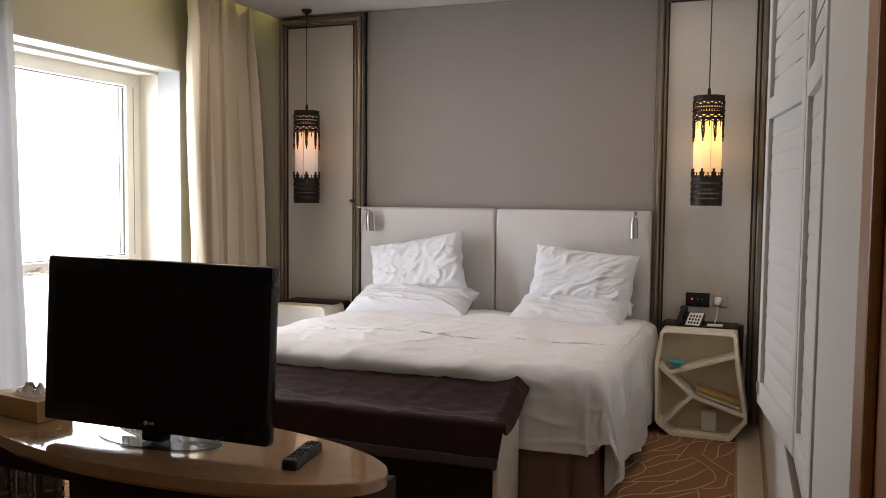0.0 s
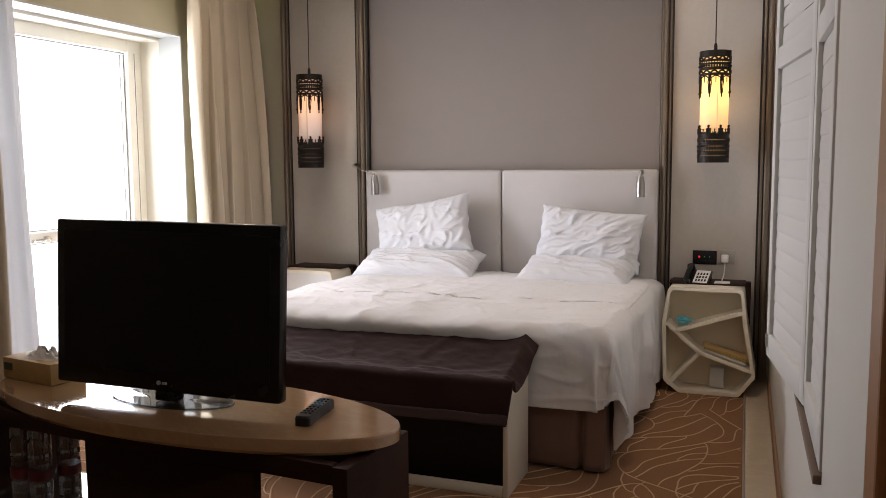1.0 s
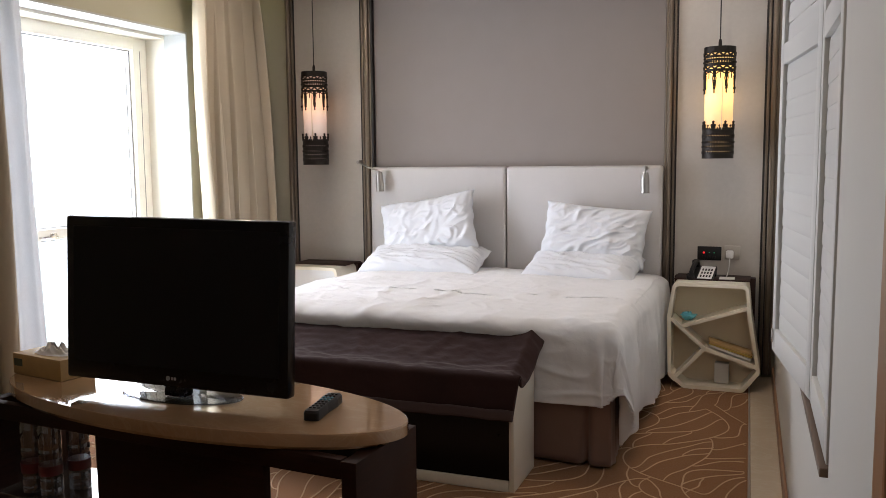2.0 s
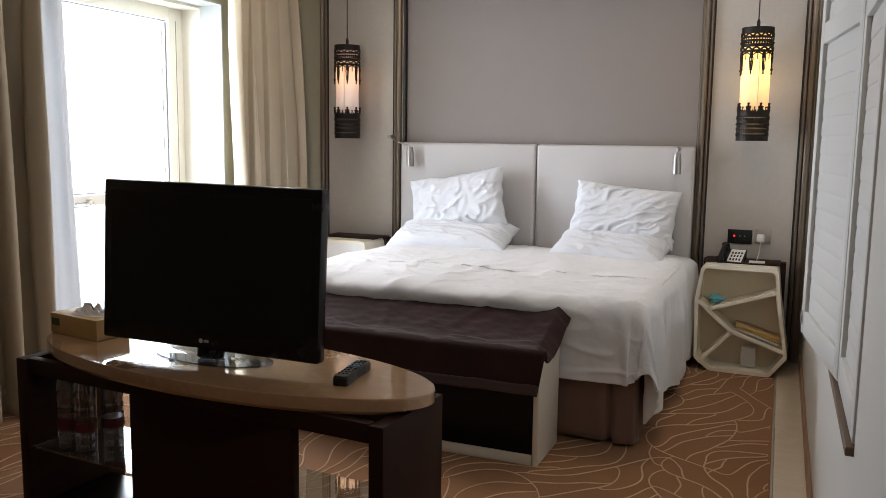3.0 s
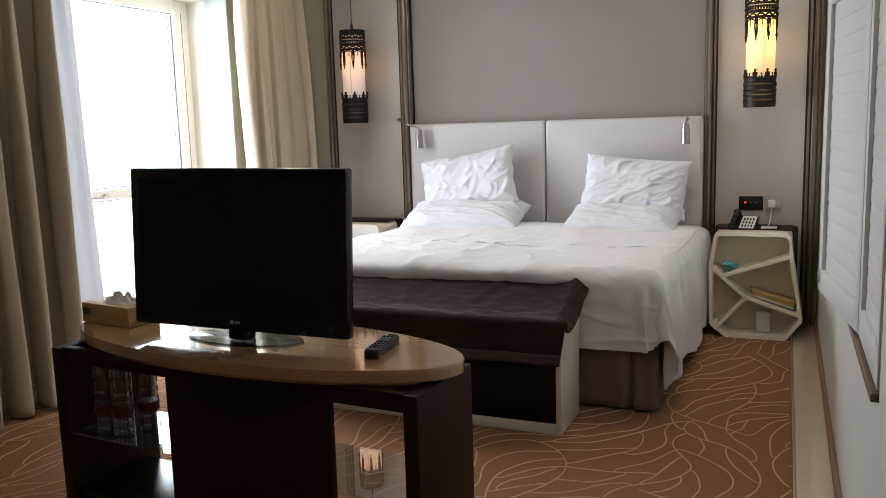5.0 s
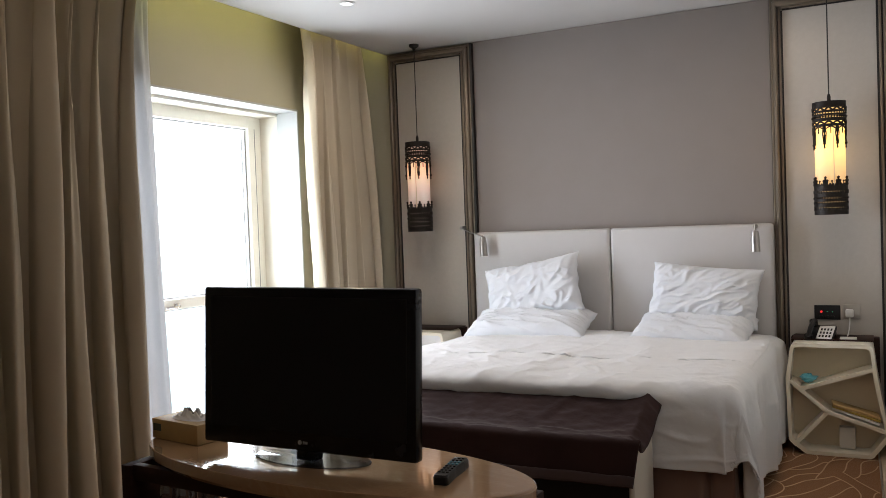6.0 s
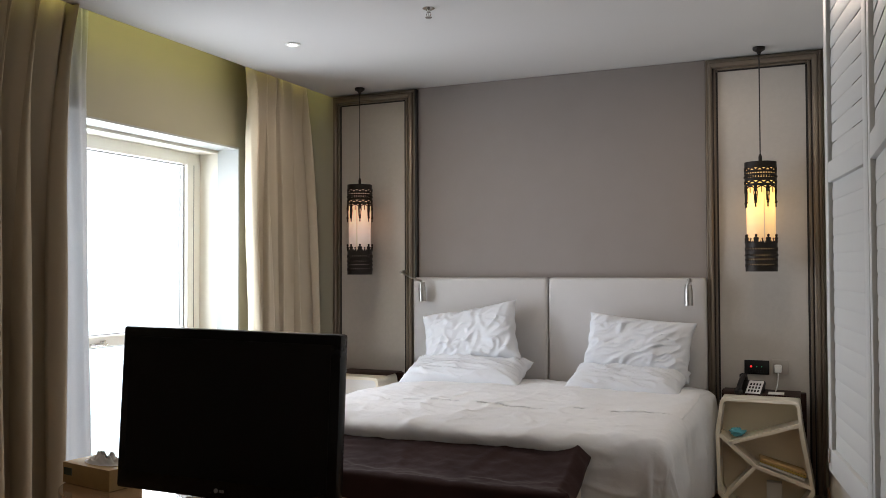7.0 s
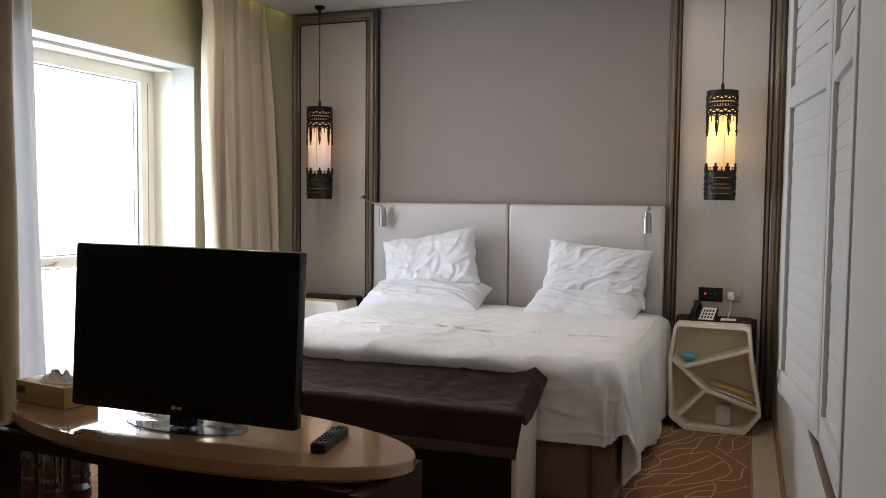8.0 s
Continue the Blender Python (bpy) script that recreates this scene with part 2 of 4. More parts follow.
IRON = plain("dark_iron", (0.020, 0.016, 0.013), 0.5, 0.6, 0.25, 40, 0.25)
CORD = plain("black_cord", (0.02, 0.018, 0.016), 0.6)
WINFRAME = plain("pale_window_frame", (0.90, 0.88, 0.80), 0.4, vary=0.02)
LINING = plain("cream_lining", (0.74, 0.70, 0.60), 0.45, vary=0.03)
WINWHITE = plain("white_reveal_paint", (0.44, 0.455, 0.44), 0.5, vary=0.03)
GASKET = plain("grey_gasket", (0.24, 0.24, 0.235), 0.6)
CURTAIN = make_curtain()
SHEER = make_sheer()
PANE = make_thin_glass("window_glass", (0.96, 0.99, 0.98))
SHELFGLASS = make_thin_glass("shelf_glass", (0.90, 0.93, 0.92), 2.7)
FOOTGLASS = make_thin_glass("smoked_glass_foot", (0.48, 0.49, 0.51), 0.6)
PETPLASTIC = make_thin_glass("clear_bottle_plastic", (0.66, 0.70, 0.74), 3.0, 0.06)
REDLABEL = plain("red_bottle_label", (0.10, 0.014, 0.018), 0.45, vary=0.3, scale=60)
CARD = plain("printed_card", (0.50, 0.34, 0.14), 0.55, vary=0.22, scale=22)
GREENINK = plain("green_print", (0.05, 0.07, 0.04), 0.5)
TISSUE = cloth("tissue_paper", (0.78, 0.77, 0.74), 0.9, 400, 0.03, 0.3)
CYAN = plain("cyan_film", (0.12, 0.46, 0.56), 0.35, vary=0.15, scale=30)
YELLOWPAPER = plain("yellow_magazine_cover", (0.42, 0.31, 0.06), 0.4, vary=0.35, scale=25)
PAPER = plain("paper", (0.70, 0.69, 0.64), 0.7, vary=0.04)


def make_shade(name, cool, warm, low, high, base):
    """A shade lit by a bulb in its upper half: bright and pale round the bulb, deeper towards the ends."""
    m = Mat(name, 0.7)
    m.colour(base)
    sep = m.t.nodes.new("ShaderNodeSeparateXYZ")
    m.link(m.co, sep.inputs[0])
    away = m.math("DIVIDE", m.math("SUBTRACT", sep.outputs["Z"], 1.745), 0.13)
    near = m.math("EXPONENT", m.math("MULTIPLY", m.math("MULTIPLY", away, away), -1.0))
    m.link(m.mix(near, cool, warm), m.b.inputs["Emission Color"])
    m.link(m.math("ADD", low, m.math("MULTIPLY", near, high)), m.b.inputs["Emission Strength"])
    return m.m


LAMP_WARM = make_shade("lit_lamp_shade", (1.0, 0.57, 0.20), (1.0, 0.60, 0.14), 0.55, 1.2, (0.56, 0.46, 0.30))
LAMP_SOFT = make_shade("dim_lamp_shade", (1.0, 0.62, 0.44), (1.0, 0.50, 0.20), 0.10, 0.60, (0.72, 0.66, 0.62))
DOWNLIGHT = glow("downlight_lens", (1.0, 0.96, 0.88), 6.0)
COVE = glow("cove_led", (0.80, 0.76, 0.24), 13.0)
REDLED = glow("red_indicator", (1.0, 0.03, 0.03), 1.2)
GREENLED = glow("green_indicator", (0.05, 0.5, 0.25), 0.25)


# ---- mesh tools ----
def box(bm, x0, x1, y0, y1, z0, z1, bevel=0.0, m=None, segments=2):
    mat = Matrix.Translation(((x0 + x1) / 2, (y0 + y1) / 2, (z0 + z1) / 2)) @ Matrix.Diagonal((x1 - x0, y1 - y0, z1 - z0, 1))
    geo = bmesh.ops.create_cube(bm, size=1.0, matrix=(m @ mat) if m else mat)
    if bevel > 0:
        edges = list({e for v in geo["verts"] for e in v.link_edges})
        bmesh.ops.bevel(bm, geom=edges, offset=bevel, segments=segments, affect="EDGES", profile=0.5)
    return bm


def cyl(bm, a, b, r, r2=None, n=20):
    a, b = Vector(a), Vector(b)
    m = Matrix.Translation((a + b) / 2) @ (b - a).to_track_quat("Z", "Y").to_matrix().to_4x4()
    bmesh.ops.create_cone(bm, cap_ends=True, segments=n, radius1=r, radius2=r if r2 is None else r2, depth=(b - a).length, matrix=m)
    return bm


def lathe(bm, profile, n=28, centre=(0, 0, 0), closed=False):
    c = Vector(centre)
    rings = [[bm.verts.new(c + Vector((r * math.cos(k * math.tau / n), r * math.sin(k * math.tau / n), z))) for k in range(n)] for r, z in profile]
    pairs = list(zip(rings, rings[1:])) + ([(rings[-1], rings[0])] if closed else [])
    for p, q in pairs:
        for k in range(n):
            bm.faces.new((p[k], p[(k + 1) % n], q[(k + 1) % n], q[k]))
    if not closed:
        bm.faces.new(rings[0][::-1])
        bm.faces.new(rings[-1])
    return bm


def tube(bm, points, r, n=8):
    pts = [Vector(p) for p in points]
    rings = []
    for k, p in enumerate(pts):
        d = (pts[min(k + 1, len(pts) - 1)] - pts[max(k - 1, 0)]).normalized()
        q = d.to_track_quat("Z", "Y")
        rings.append([bm.verts.new(p + q @ Vector((r * math.cos(j * math.tau / n), r * math.sin(j * math.tau / n), 0))) for j in range(n)])
    for p, q in zip(rings, rings[1:]):
        for j in range(n):
            bm.faces.new((p[j], p[(j + 1) % n], q[(j + 1) % n], q[j]))
    bm.faces.new(rings[0][::-1])
    bm.faces.new(rings[-1])
    return bm


def prism(bm, outline, y0, y1):
    """An outline in x, z drawn out from y0 to y1."""
    a = [bm.verts.new((x, y0, z)) for x, z in outline]
    b = [bm.verts.new((x, y1, z)) for x, z in outline]
    bm.faces.new(a)
    bm.faces.new(b[::-1])
    for k in range(len(a)):
        j = (k + 1) % len(a)
        bm.faces.new((a[k], b[k], b[j], a[j]))
    return bm


def sheet(bm, nu, nv, fn):
    g = [[bm.verts.new(fn(u / nu, v / nv)) for v in range(nv + 1)] for u in range(nu + 1)]
    for u in range(nu):
        for v in range(nv):
            bm.faces.new((g[u][v], g[u + 1][v], g[u + 1][v + 1], g[u][v + 1]))
    return bm


SOFT = (LINEN, PILLOW, PLUM, RIBBON, SKIRT, CURTAIN, SHEER, TISSUE, CYAN)


def finish(name, bm, material, smooth=True, angle=28):
    bmesh.ops.recalc_face_normals(bm, faces=bm.faces)
    me = bpy.data.meshes.new(name)
    bm.to_mesh(me)
    bm.free()
    me.materials.append(material)
    if smooth:
        me.polygons.foreach_set("use_smooth", [True] * len(me.polygons))
        me.set_sharp_from_angle(angle=radians(75 if material in SOFT else angle))
    return me


def part(name, bm, material, parent=None, label="", smooth=True, angle=28):
    ob = new(name, finish(name, bm, material, smooth, angle))
    ob.parent = parent
    if label:
        ob["label"] = label
    return ob


def thing(name, label, category, at=(0, 0, 0), group="", kind=""):
    ob = new(name)
    ob.empty_display_size = 0.05
    ob.location = at
    return tagged(ob, label, category, group, kind)


def keep(ob, parent):
    """Hangs a part built in world places under a thing that stands elsewhere."""
    bpy.context.view_layer.update()
    ob.matrix_parent_inverse = parent.matrix_world.inverted()
    return ob


def setting(name, bm, material, label, category, smooth=False):
    return tagged(part(name, bm, material, None, "", smooth), label, category, kind="structure")


B = bmesh.new
CEILING, EDGE = 2.63, -1.70
WALL_L, WALL_BACK = -1.97, -7.2
RIGHT = pose(1.65, 0, 0, 0, 0, 0.95)


def turned(bm, m):
    bm.transform(m)
    return bm


# ---- the room ----
setting("floor", box(B(), -2.1, 2.9, WALL_BACK, 0.1, -0.12, 0.0), CARPET, "copper brown carpet with cream branching lines", "carpet")
LINEPILE = cloth("cream_carpet_pile", (0.56, 0.39, 0.245), 0.95, 500, 0.12, 0.6, 0.1)


def strip(bm, pts, width, clip):
    """A low rounded ridge of pile along a line on the floor."""
    rows = []
    for k, p in enumerate(pts):
        if not (clip[0] < p.x < clip[1] - 0.0166 * p.y and clip[2] < p.y < clip[3]):
            rows.append(None)
            continue
        d = (pts[min(k + 1, len(pts) - 1)] - pts[max(k - 1, 0)]).normalized()
        f = k / (len(pts) - 1)
        w = width * (1.0 - 0.35 * abs(2 * f - 1) ** 3) / 2
        n = Vector((-d.y, d.x))
        rows.append([bm.verts.new((p.x + n.x * o, p.y + n.y * o, z)) for o, z in ((-w, 0.0003), (-w * 0.5, 0.0028), (w * 0.5, 0.0028), (w, 0.0003))])
    for r, q in zip(rows, rows[1:]):
        if r and q:
            for j in range(3):
                bm.faces.new((r[j], r[j + 1], q[j + 1], q[j]))


rng = random.Random(7)
bm = B()
CLIP = (-1.82, 1.503, -6.6, -0.30)
GAP, STEP = 0.10, 0.015
cells = {}


def flow(p):
    return 1.10 + 1.7 * noise.noise(Vector((p.x * 1.5, p.y * 1.1, 4.0)))


def nearest(p, own):
    best, dist = None, 9.0
    i, j = int(p.x // GAP), int(p.y // GAP)
    for a in (i - 1, i, i + 1):
        for c in (j - 1, j, j + 1):
            for q, line in cells.get((a, c), ()):
                if line != own and (q - p).length < dist:
                    best, dist = q, (q - p).length
    return best, dist


# flowing lines that run side by side, then lean over and meet a neighbour in long leaf shapes
def trace(p, way, number, reach):
    """Follows the flow one way from p; past its reach it bends towards the nearest line until it meets it."""
    p, line, lean, side = p.copy(), [], 0.0, rng.choice((-1, 1))
    phase, bend = rng.uniform(0, 6.28), rng.uniform(0.25, 0.55)
    while len(line) * STEP < reach + 0.42:
        f = len(line) * STEP
        d = flow(p) + bend * math.sin(f * 7 + phase) + lean + (math.pi if way < 0 else 0.0)
        ahead = Vector((math.cos(d), math.sin(d)))
        q, dist = nearest(p, number)
        if f > reach:
            if q is not None:
                side = 1 if ahead.x * (q - p).y - ahead.y * (q - p).x > 0 else -1
            lean += side * 0.055
        elif q is not None and dist < 0.045:
            away = -1 if ahead.x * (q - p).y - ahead.y * (q - p).x > 0 else 1
            lean += away * 0.05
        else:
            lean *= 0.93
        p = p + ahead * STEP
        line.append(p.copy())
        q, dist = nearest(p, number)
        if q is not None and dist < 0.024 and f > 0.08:
            line += [(p + q) / 2 + ahead * 0.006, q]
            break
    return line


for number in range(9000):
    p = Vector((rng.uniform(CLIP[0], CLIP[1] + 0.08), rng.uniform(CLIP[2], CLIP[3])))
    if nearest(p, -1)[1] < 0.055:
        continue
    line = trace(p, -1, number, rng.uniform(0.10, 0.45))[::-1] + [p] + trace(p, 1, number, rng.uniform(0.10, 0.45))
    if len(line) < 14:
        continue
    for _ in range(5):
        line = [line[0]] + [(a + 2 * c + d) / 4 for a, c, d in zip(line, line[1:], line[2:])] + [line[-1]]
    for p in line:
        cells.setdefault((int(p.x // GAP), int(p.y // GAP)), []).append((p, number))
    strip(bm, line, 0.0072, CLIP)
tagged(part("carpet_pattern", bm, LINEPILE, None, "", True), "raised cream leaf lines woven into the carpet", "carpet pattern", kind="stuff")
setting("ceiling", box(B(), EDGE, 2.9, WALL_BACK, 0.1, CEILING, CEILING + 0.05), CEIL, "plain white painted ceiling", "ceiling")
# Roof slab and riser are unseen, added to keep sun out of the pocket.
setting("ceiling_pocket_roof", box(box(B(), -2.14, 2.9, WALL_BACK - 0.15, 0.15, CEILING + 0.201, CEILING + 0.25), EDGE + 0.05, 2.9, WALL_BACK, 0.0, CEILING + 0.051, CEILING + 0.20), CEIL, "white curtain pocket with an unseen roof slab against the sun", "ceiling")
setting("wall_north", box(B(), -2.1, 2.9, 0.0, 0.15, 0.0, CEILING + 0.2), PAINT, "olive painted wall behind the bed", "wall")
setting("wall_south", box(B(), -2.1, 2.9, WALL_BACK - 0.15, WALL_BACK, 0.0, CEILING + 0.2), BACKW, "plain beige wall behind the room", "wall")
setting("wall_east", box(B(), 2.8, 2.95, WALL_BACK, 0.0, 0.0, CEILING + 0.2), BACKW, "plain beige wall beyond the shutters", "wall")

# window wall with its opening
WY0, WY1, WZ0, WZ1 = -2.45, -0.755, 0.12, 2.168
bm = B()
box(bm, WALL_L - 0.17, WALL_L, WALL_BACK, WY0, 0, CEILING + 0.2)
box(bm, WALL_L - 0.17, WALL_L, WY1, 0.0, 0, CEILING + 0.2)
box(bm, WALL_L - 0.17, WALL_L, WY0, WY1, WZ1, CEILING + 0.2)
box(bm, WALL_L - 0.17, WALL_L, WY0, WY1, 0, WZ0)
setting("wall_west", bm, PAINT, "olive green painted window wall", "wall")

window = thing("window_1", "wide window with cream frame and white reveals", "window", (WALL_L, -1.8, 0), kind="structure")


def win(name, bm, mat, label="", smooth=False):
    return keep(part(name, bm, mat, window, label, smooth), window)


bm = B()
t = 0.012
box(bm, WALL_L - 0.17, WALL_L + 0.004, WY1 - t, WY1 + 0.001, WZ0, WZ1)
box(bm, WALL_L - 0.17, WALL_L + 0.004, WY0, WY0 + t, WZ0, WZ1)
box(bm, WALL_L - 0.17, WALL_L + 0.004, WY0 + t, WY1 - t, WZ1 - t, WZ1 + 0.001)
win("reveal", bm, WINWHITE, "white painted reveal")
bm = B()
x0, x1 = WALL_L - 0.33, WALL_L - 0.17
box(bm, x0, x1, WY1 - 0.004, WY1 + 0.12, WZ0, WZ1 + 0.1, 0.004)
box(bm, x0, x1, WY0 - 0.12, WY0 + 0.05, WZ0, WZ1 + 0.1, 0.004)
box(bm, x0, x1, WY0 + 0.05, WY1 - 0.004, WZ1 - 0.032, WZ1 + 0.1, 0.004)
win("lining", bm, LINING, "cream lining panel")
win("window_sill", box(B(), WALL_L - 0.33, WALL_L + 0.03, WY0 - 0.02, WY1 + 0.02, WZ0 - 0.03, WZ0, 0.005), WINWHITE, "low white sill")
bm = B()
x0, x1 = WALL_L - 0.41, WALL_L - 0.33
box(bm, x0, x1, -0.880, WY1 + 0.1, WZ0, WZ1 + 0.1, 0.005)
box(bm, x0, x1, WY0 - 0.1, WY0 + 0.12, WZ0, WZ1 + 0.1, 0.005)
box(bm, x0, x1, WY0 + 0.12, -0.880, 2.058, WZ1 + 0.1, 0.005)
box(bm, x0, x1, WY0 + 0.12, -0.880, WZ0, WZ0 + 0.06, 0.005)
win("window_frame", bm, WINFRAME, "cream aluminium window frame")
transom = win("transom", box(B(), x0, x1, WY0 + 0.12, -0.880, 0.884, 0.952, 0.008), WINFRAME, "cream cross bar with a latch")
bm = B()
box(bm, x1, x1 + 0.025, -1.72, -1.60, 0.898, 0.911, 0.003)
box(bm, x1, x1 + 0.012, -1.64, -1.60, 0.889, 0.925, 0.003)
keep(part("latch", bm, CHROME, transom, "small metal latch"), transom)
for z0, z1 in ((WZ0 + 0.06, 0.884), (0.952, 2.058)):
    bm = B()
    for a, b, c, d in ((WY0 + 0.12, -0.880, z1 - 0.007, z1), (WY0 + 0.12, -0.880, z0, z0 + 0.006), (-0.888, -0.880, z0 + 0.012, z1 - 0.012), (-0.922, -0.915, z0 + 0.012, z1 - 0.012)):
        box(bm, x0 + 0.03, x0 + 0.05, a, b, c, d)
    box(bm, x1 + 0.0005, x1 + 0.003, -0.822, -0.818, z0, z1)
    win("gasket", bm, GASKET, "dark glazing gasket")
    pane = win("pane", box(B(), x0 + 0.035, x0 + 0.041, WY0 + 0.12, -0.885, z0, z1), PANE, "clear glass pane")
    pane.visible_shadow = False

m = Mat("hazy_daylight", 1.0)
m.colour((0.0, 0.0, 0.0))
sep = m.t.nodes.new("ShaderNodeSeparateXYZ")
m.link(m.co, sep.inputs[0])
m.link(m.ramp(m.math("MULTIPLY", sep.outputs["Z"], 0.33), 0.10, 0.45, (0.80, 0.93, 0.97), (1.0, 1.0, 1.0)), m.b.inputs["Emission Color"])
m.b.inputs["Emission Strength"].default_value = 2.2
setting("backdrop", box(B(), -3.42, -3.40, -4.5, 2.5, -1.5, 4.5), m.m, "bright hazy sky outside the window", "sky")
setting("cove_light", box(B(), EDGE + 0.004, EDGE + 0.016, -4.2, -0.03, CEILING + 0.055, CEILING + 0.07), COVE, "hidden yellow green strip light in the curtain pocket", "strip light")

# right wall, slightly out of square, with the shuttered opening
OY0, OY1, OZ0, OZ1 = -3.50, -2.36, 0.685, 2.36
bm = B()
box(bm, 0, 0.12, OY1, 0.0, 0, CEILING)
box(bm, 0, 0.12, WALL_BACK, OY0, 0, CEILING)
box(bm, 0, 0.12, OY0, OY1, 0, OZ0 - 0.02)
box(bm, 0, 0.12, OY0, OY1, OZ1, CEILING)
setting("wall_side", turned(bm, RIGHT), RWALL, "pale painted side wall with a shuttered opening", "wall")
setting("sill", turned(box(B(), -0.017, 0.12, OY0 + 0.003, OY1 - 0.003, OZ0 - 0.02, OZ0, 0.003), RIGHT), SILLWOOD, "thin brown wooden sill under the shutters", "sill")
bm = B()
box(bm, -0.012, -0.001, -4.36, -0.02, 0.0, 0.07, 0.003)
setting("baseboard", turned(bm, RIGHT), REDWOOD, "low brown wooden baseboard", "baseboard")
setting("baseboard_window", box(B(), WALL_L + 0.001, WALL_L + 0.016, WALL_BACK, WY0 - 0.08, 0.0, 0.12, 0.003), WENGE, "dark wooden baseboard on the window wall", "baseboard")
bm = B()
box(bm, -0.030, -0.001, -5.95, -4.40, 0.0, 2.25, 0.004)
box(bm, -0.042, -0.030, -4.47, -4.40, 0.0, 2.25, 0.004)
setting("door_jamb", turned(bm, RIGHT), JAMBWOOD, "dark brown wooden door jamb on the side wall", "door jamb")
marble = setting("marble_border", turned(box(B(), -0.132, -0.013, -4.9, -0.02, -0.02, 0.006, 0.002), RIGHT), BORDER, "cream marble floor border along the wall", "floor border")
setting("border_trim", turned(box(B(), -0.142, -0.133, -4.9, -0.02, -0.02, 0.008, 0.002), RIGHT), STEELPLATE, "thin metal carpet trim beside the marble", "trim")
setting("marble_border_window", box(B(), WALL_L + 0.017, WALL_L + 0.14, WALL_BACK, -0.3, -0.02, 0.006, 0.002), BORDER, "cream marble floor border by the window", "floor border")


# ---- headboard wall: framed panels and fabric ----
def framed_panel(x0, x1, ix0, ix1):
    ob = thing("wall_panel", "tall bronze framed panel with pearl damask wallpaper", "wall panel", ((x0 + x1) / 2, 0, 0), "framed wall panels", "structure")

    def add(name, bm, mat, label="", smooth=True):
        return keep(part(name, bm, mat, ob, label, smooth), ob)

    top, itop = CEILING - 0.012, 2.545
    add("panel", box(B(), ix0, ix1, -0.016, -0.001, 0.02, itop), DAMASK, "pearl beige damask wallpaper", False)
    for a, b, side in ((x0, ix0, 1), (ix1, x1, -1)):
        w = b - a
        o, i = (a, b) if side > 0 else (b, a)
        bm = B()
        box(bm, *sorted((o, o + side * w * 0.20)), -0.038, -0.001, 0.02, top, 0.006)
        box(bm, *sorted((o + side * w * 0.20, o + side * w * 0.58)), -0.055, -0.001, 0.02, top - w * 0.2, 0.014, segments=3)
        box(bm, *sorted((o + side * w * 0.66, o + side * w * 0.86)), -0.036, -0.001, 0.02, itop + 0.02, 0.006)
        add("moulding", bm, BRONZE)
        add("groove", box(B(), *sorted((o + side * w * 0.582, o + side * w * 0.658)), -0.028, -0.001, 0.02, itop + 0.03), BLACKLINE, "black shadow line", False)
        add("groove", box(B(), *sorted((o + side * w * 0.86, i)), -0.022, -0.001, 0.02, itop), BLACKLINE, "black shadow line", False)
    bm = B()
    w = top - itop
    box(bm, x0 + 0.012, x1 - 0.012, -0.037, -0.001, top - w * 0.22, top, 0.006)
    box(bm, x0 + 0.02, x1 - 0.02, -0.053, -0.001, itop + w * 0.3, top - w * 0.22, 0.012, segments=3)
    box(bm, ix0 - 0.01, ix1 + 0.01, -0.035, -0.001, itop + w * 0.12, itop + w * 0.3, 0.004)
    add("moulding", bm, BRONZE)
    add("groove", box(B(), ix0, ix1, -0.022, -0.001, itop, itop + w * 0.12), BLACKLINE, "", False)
    return ob


framed_panel(-1.668, -0.991, -1.603, -1.083)
framed_panel(0.987, 1.635, 1.058, 1.552)
setting("fabric_panel", box(B(), -0.974, 0.984, -0.022, -0.001, 0.3, CEILING - 0.002, 0.004), TAUPE, "wide taupe fabric wall panel above the headboard", "wall panel", True)
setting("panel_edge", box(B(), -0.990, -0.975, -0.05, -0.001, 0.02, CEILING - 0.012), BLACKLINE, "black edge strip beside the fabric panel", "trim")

# ---- headboard ----
headboard = thing("headboard", "wide headboard of two pearl leather cushions", "headboard", (0, -0.06, 0))
for a, b in ((-0.982, -0.009), (-0.003, 0.986)):
    bm = B()
    box(bm, a, b, -0.105, -0.024, 0.22, 1.284, 0.022, segments=4)
    keep(part("cushion", bm, LEATHER, headboard, "pearl beige leather cushion"), headboard)
keep(part("rail", box(B(), -0.93, 0.93, -0.03, -0.0225, 0.0, 0.23, 0.002), WENGE, headboard), headboard)


# ---- bed ----
def fbm(x, y, s, k=4):
    return noise.fractal(Vector((x * s, y * s, 3.7)), 1.0, 2.0, k)


def drop(o, r):
    a = min(o / r, math.pi / 2)
    return r * math.sin(a), r * (1 - math.cos(a)) + max(0.0, o - r * math.pi / 2)


bed = thing("bed", "king size bed under rumpled white sheets", "bed", (0, -1.0, 0))


def on_bed(name, bm, mat, label="", smooth=True):
    return keep(part(name, bm, mat, bed, label, smooth), bed)


on_bed("mattress", box(B(), -0.95, 0.95, -1.82, -0.11, 0.30, 0.585, 0.05, segments=4), LINEN, "thick white mattress")
on_bed("bed_base", box(B(), -0.94, 0.94, -1.80, -0.11, 0.03, 0.30, 0.01), SKIRT, "upholstered bed base")


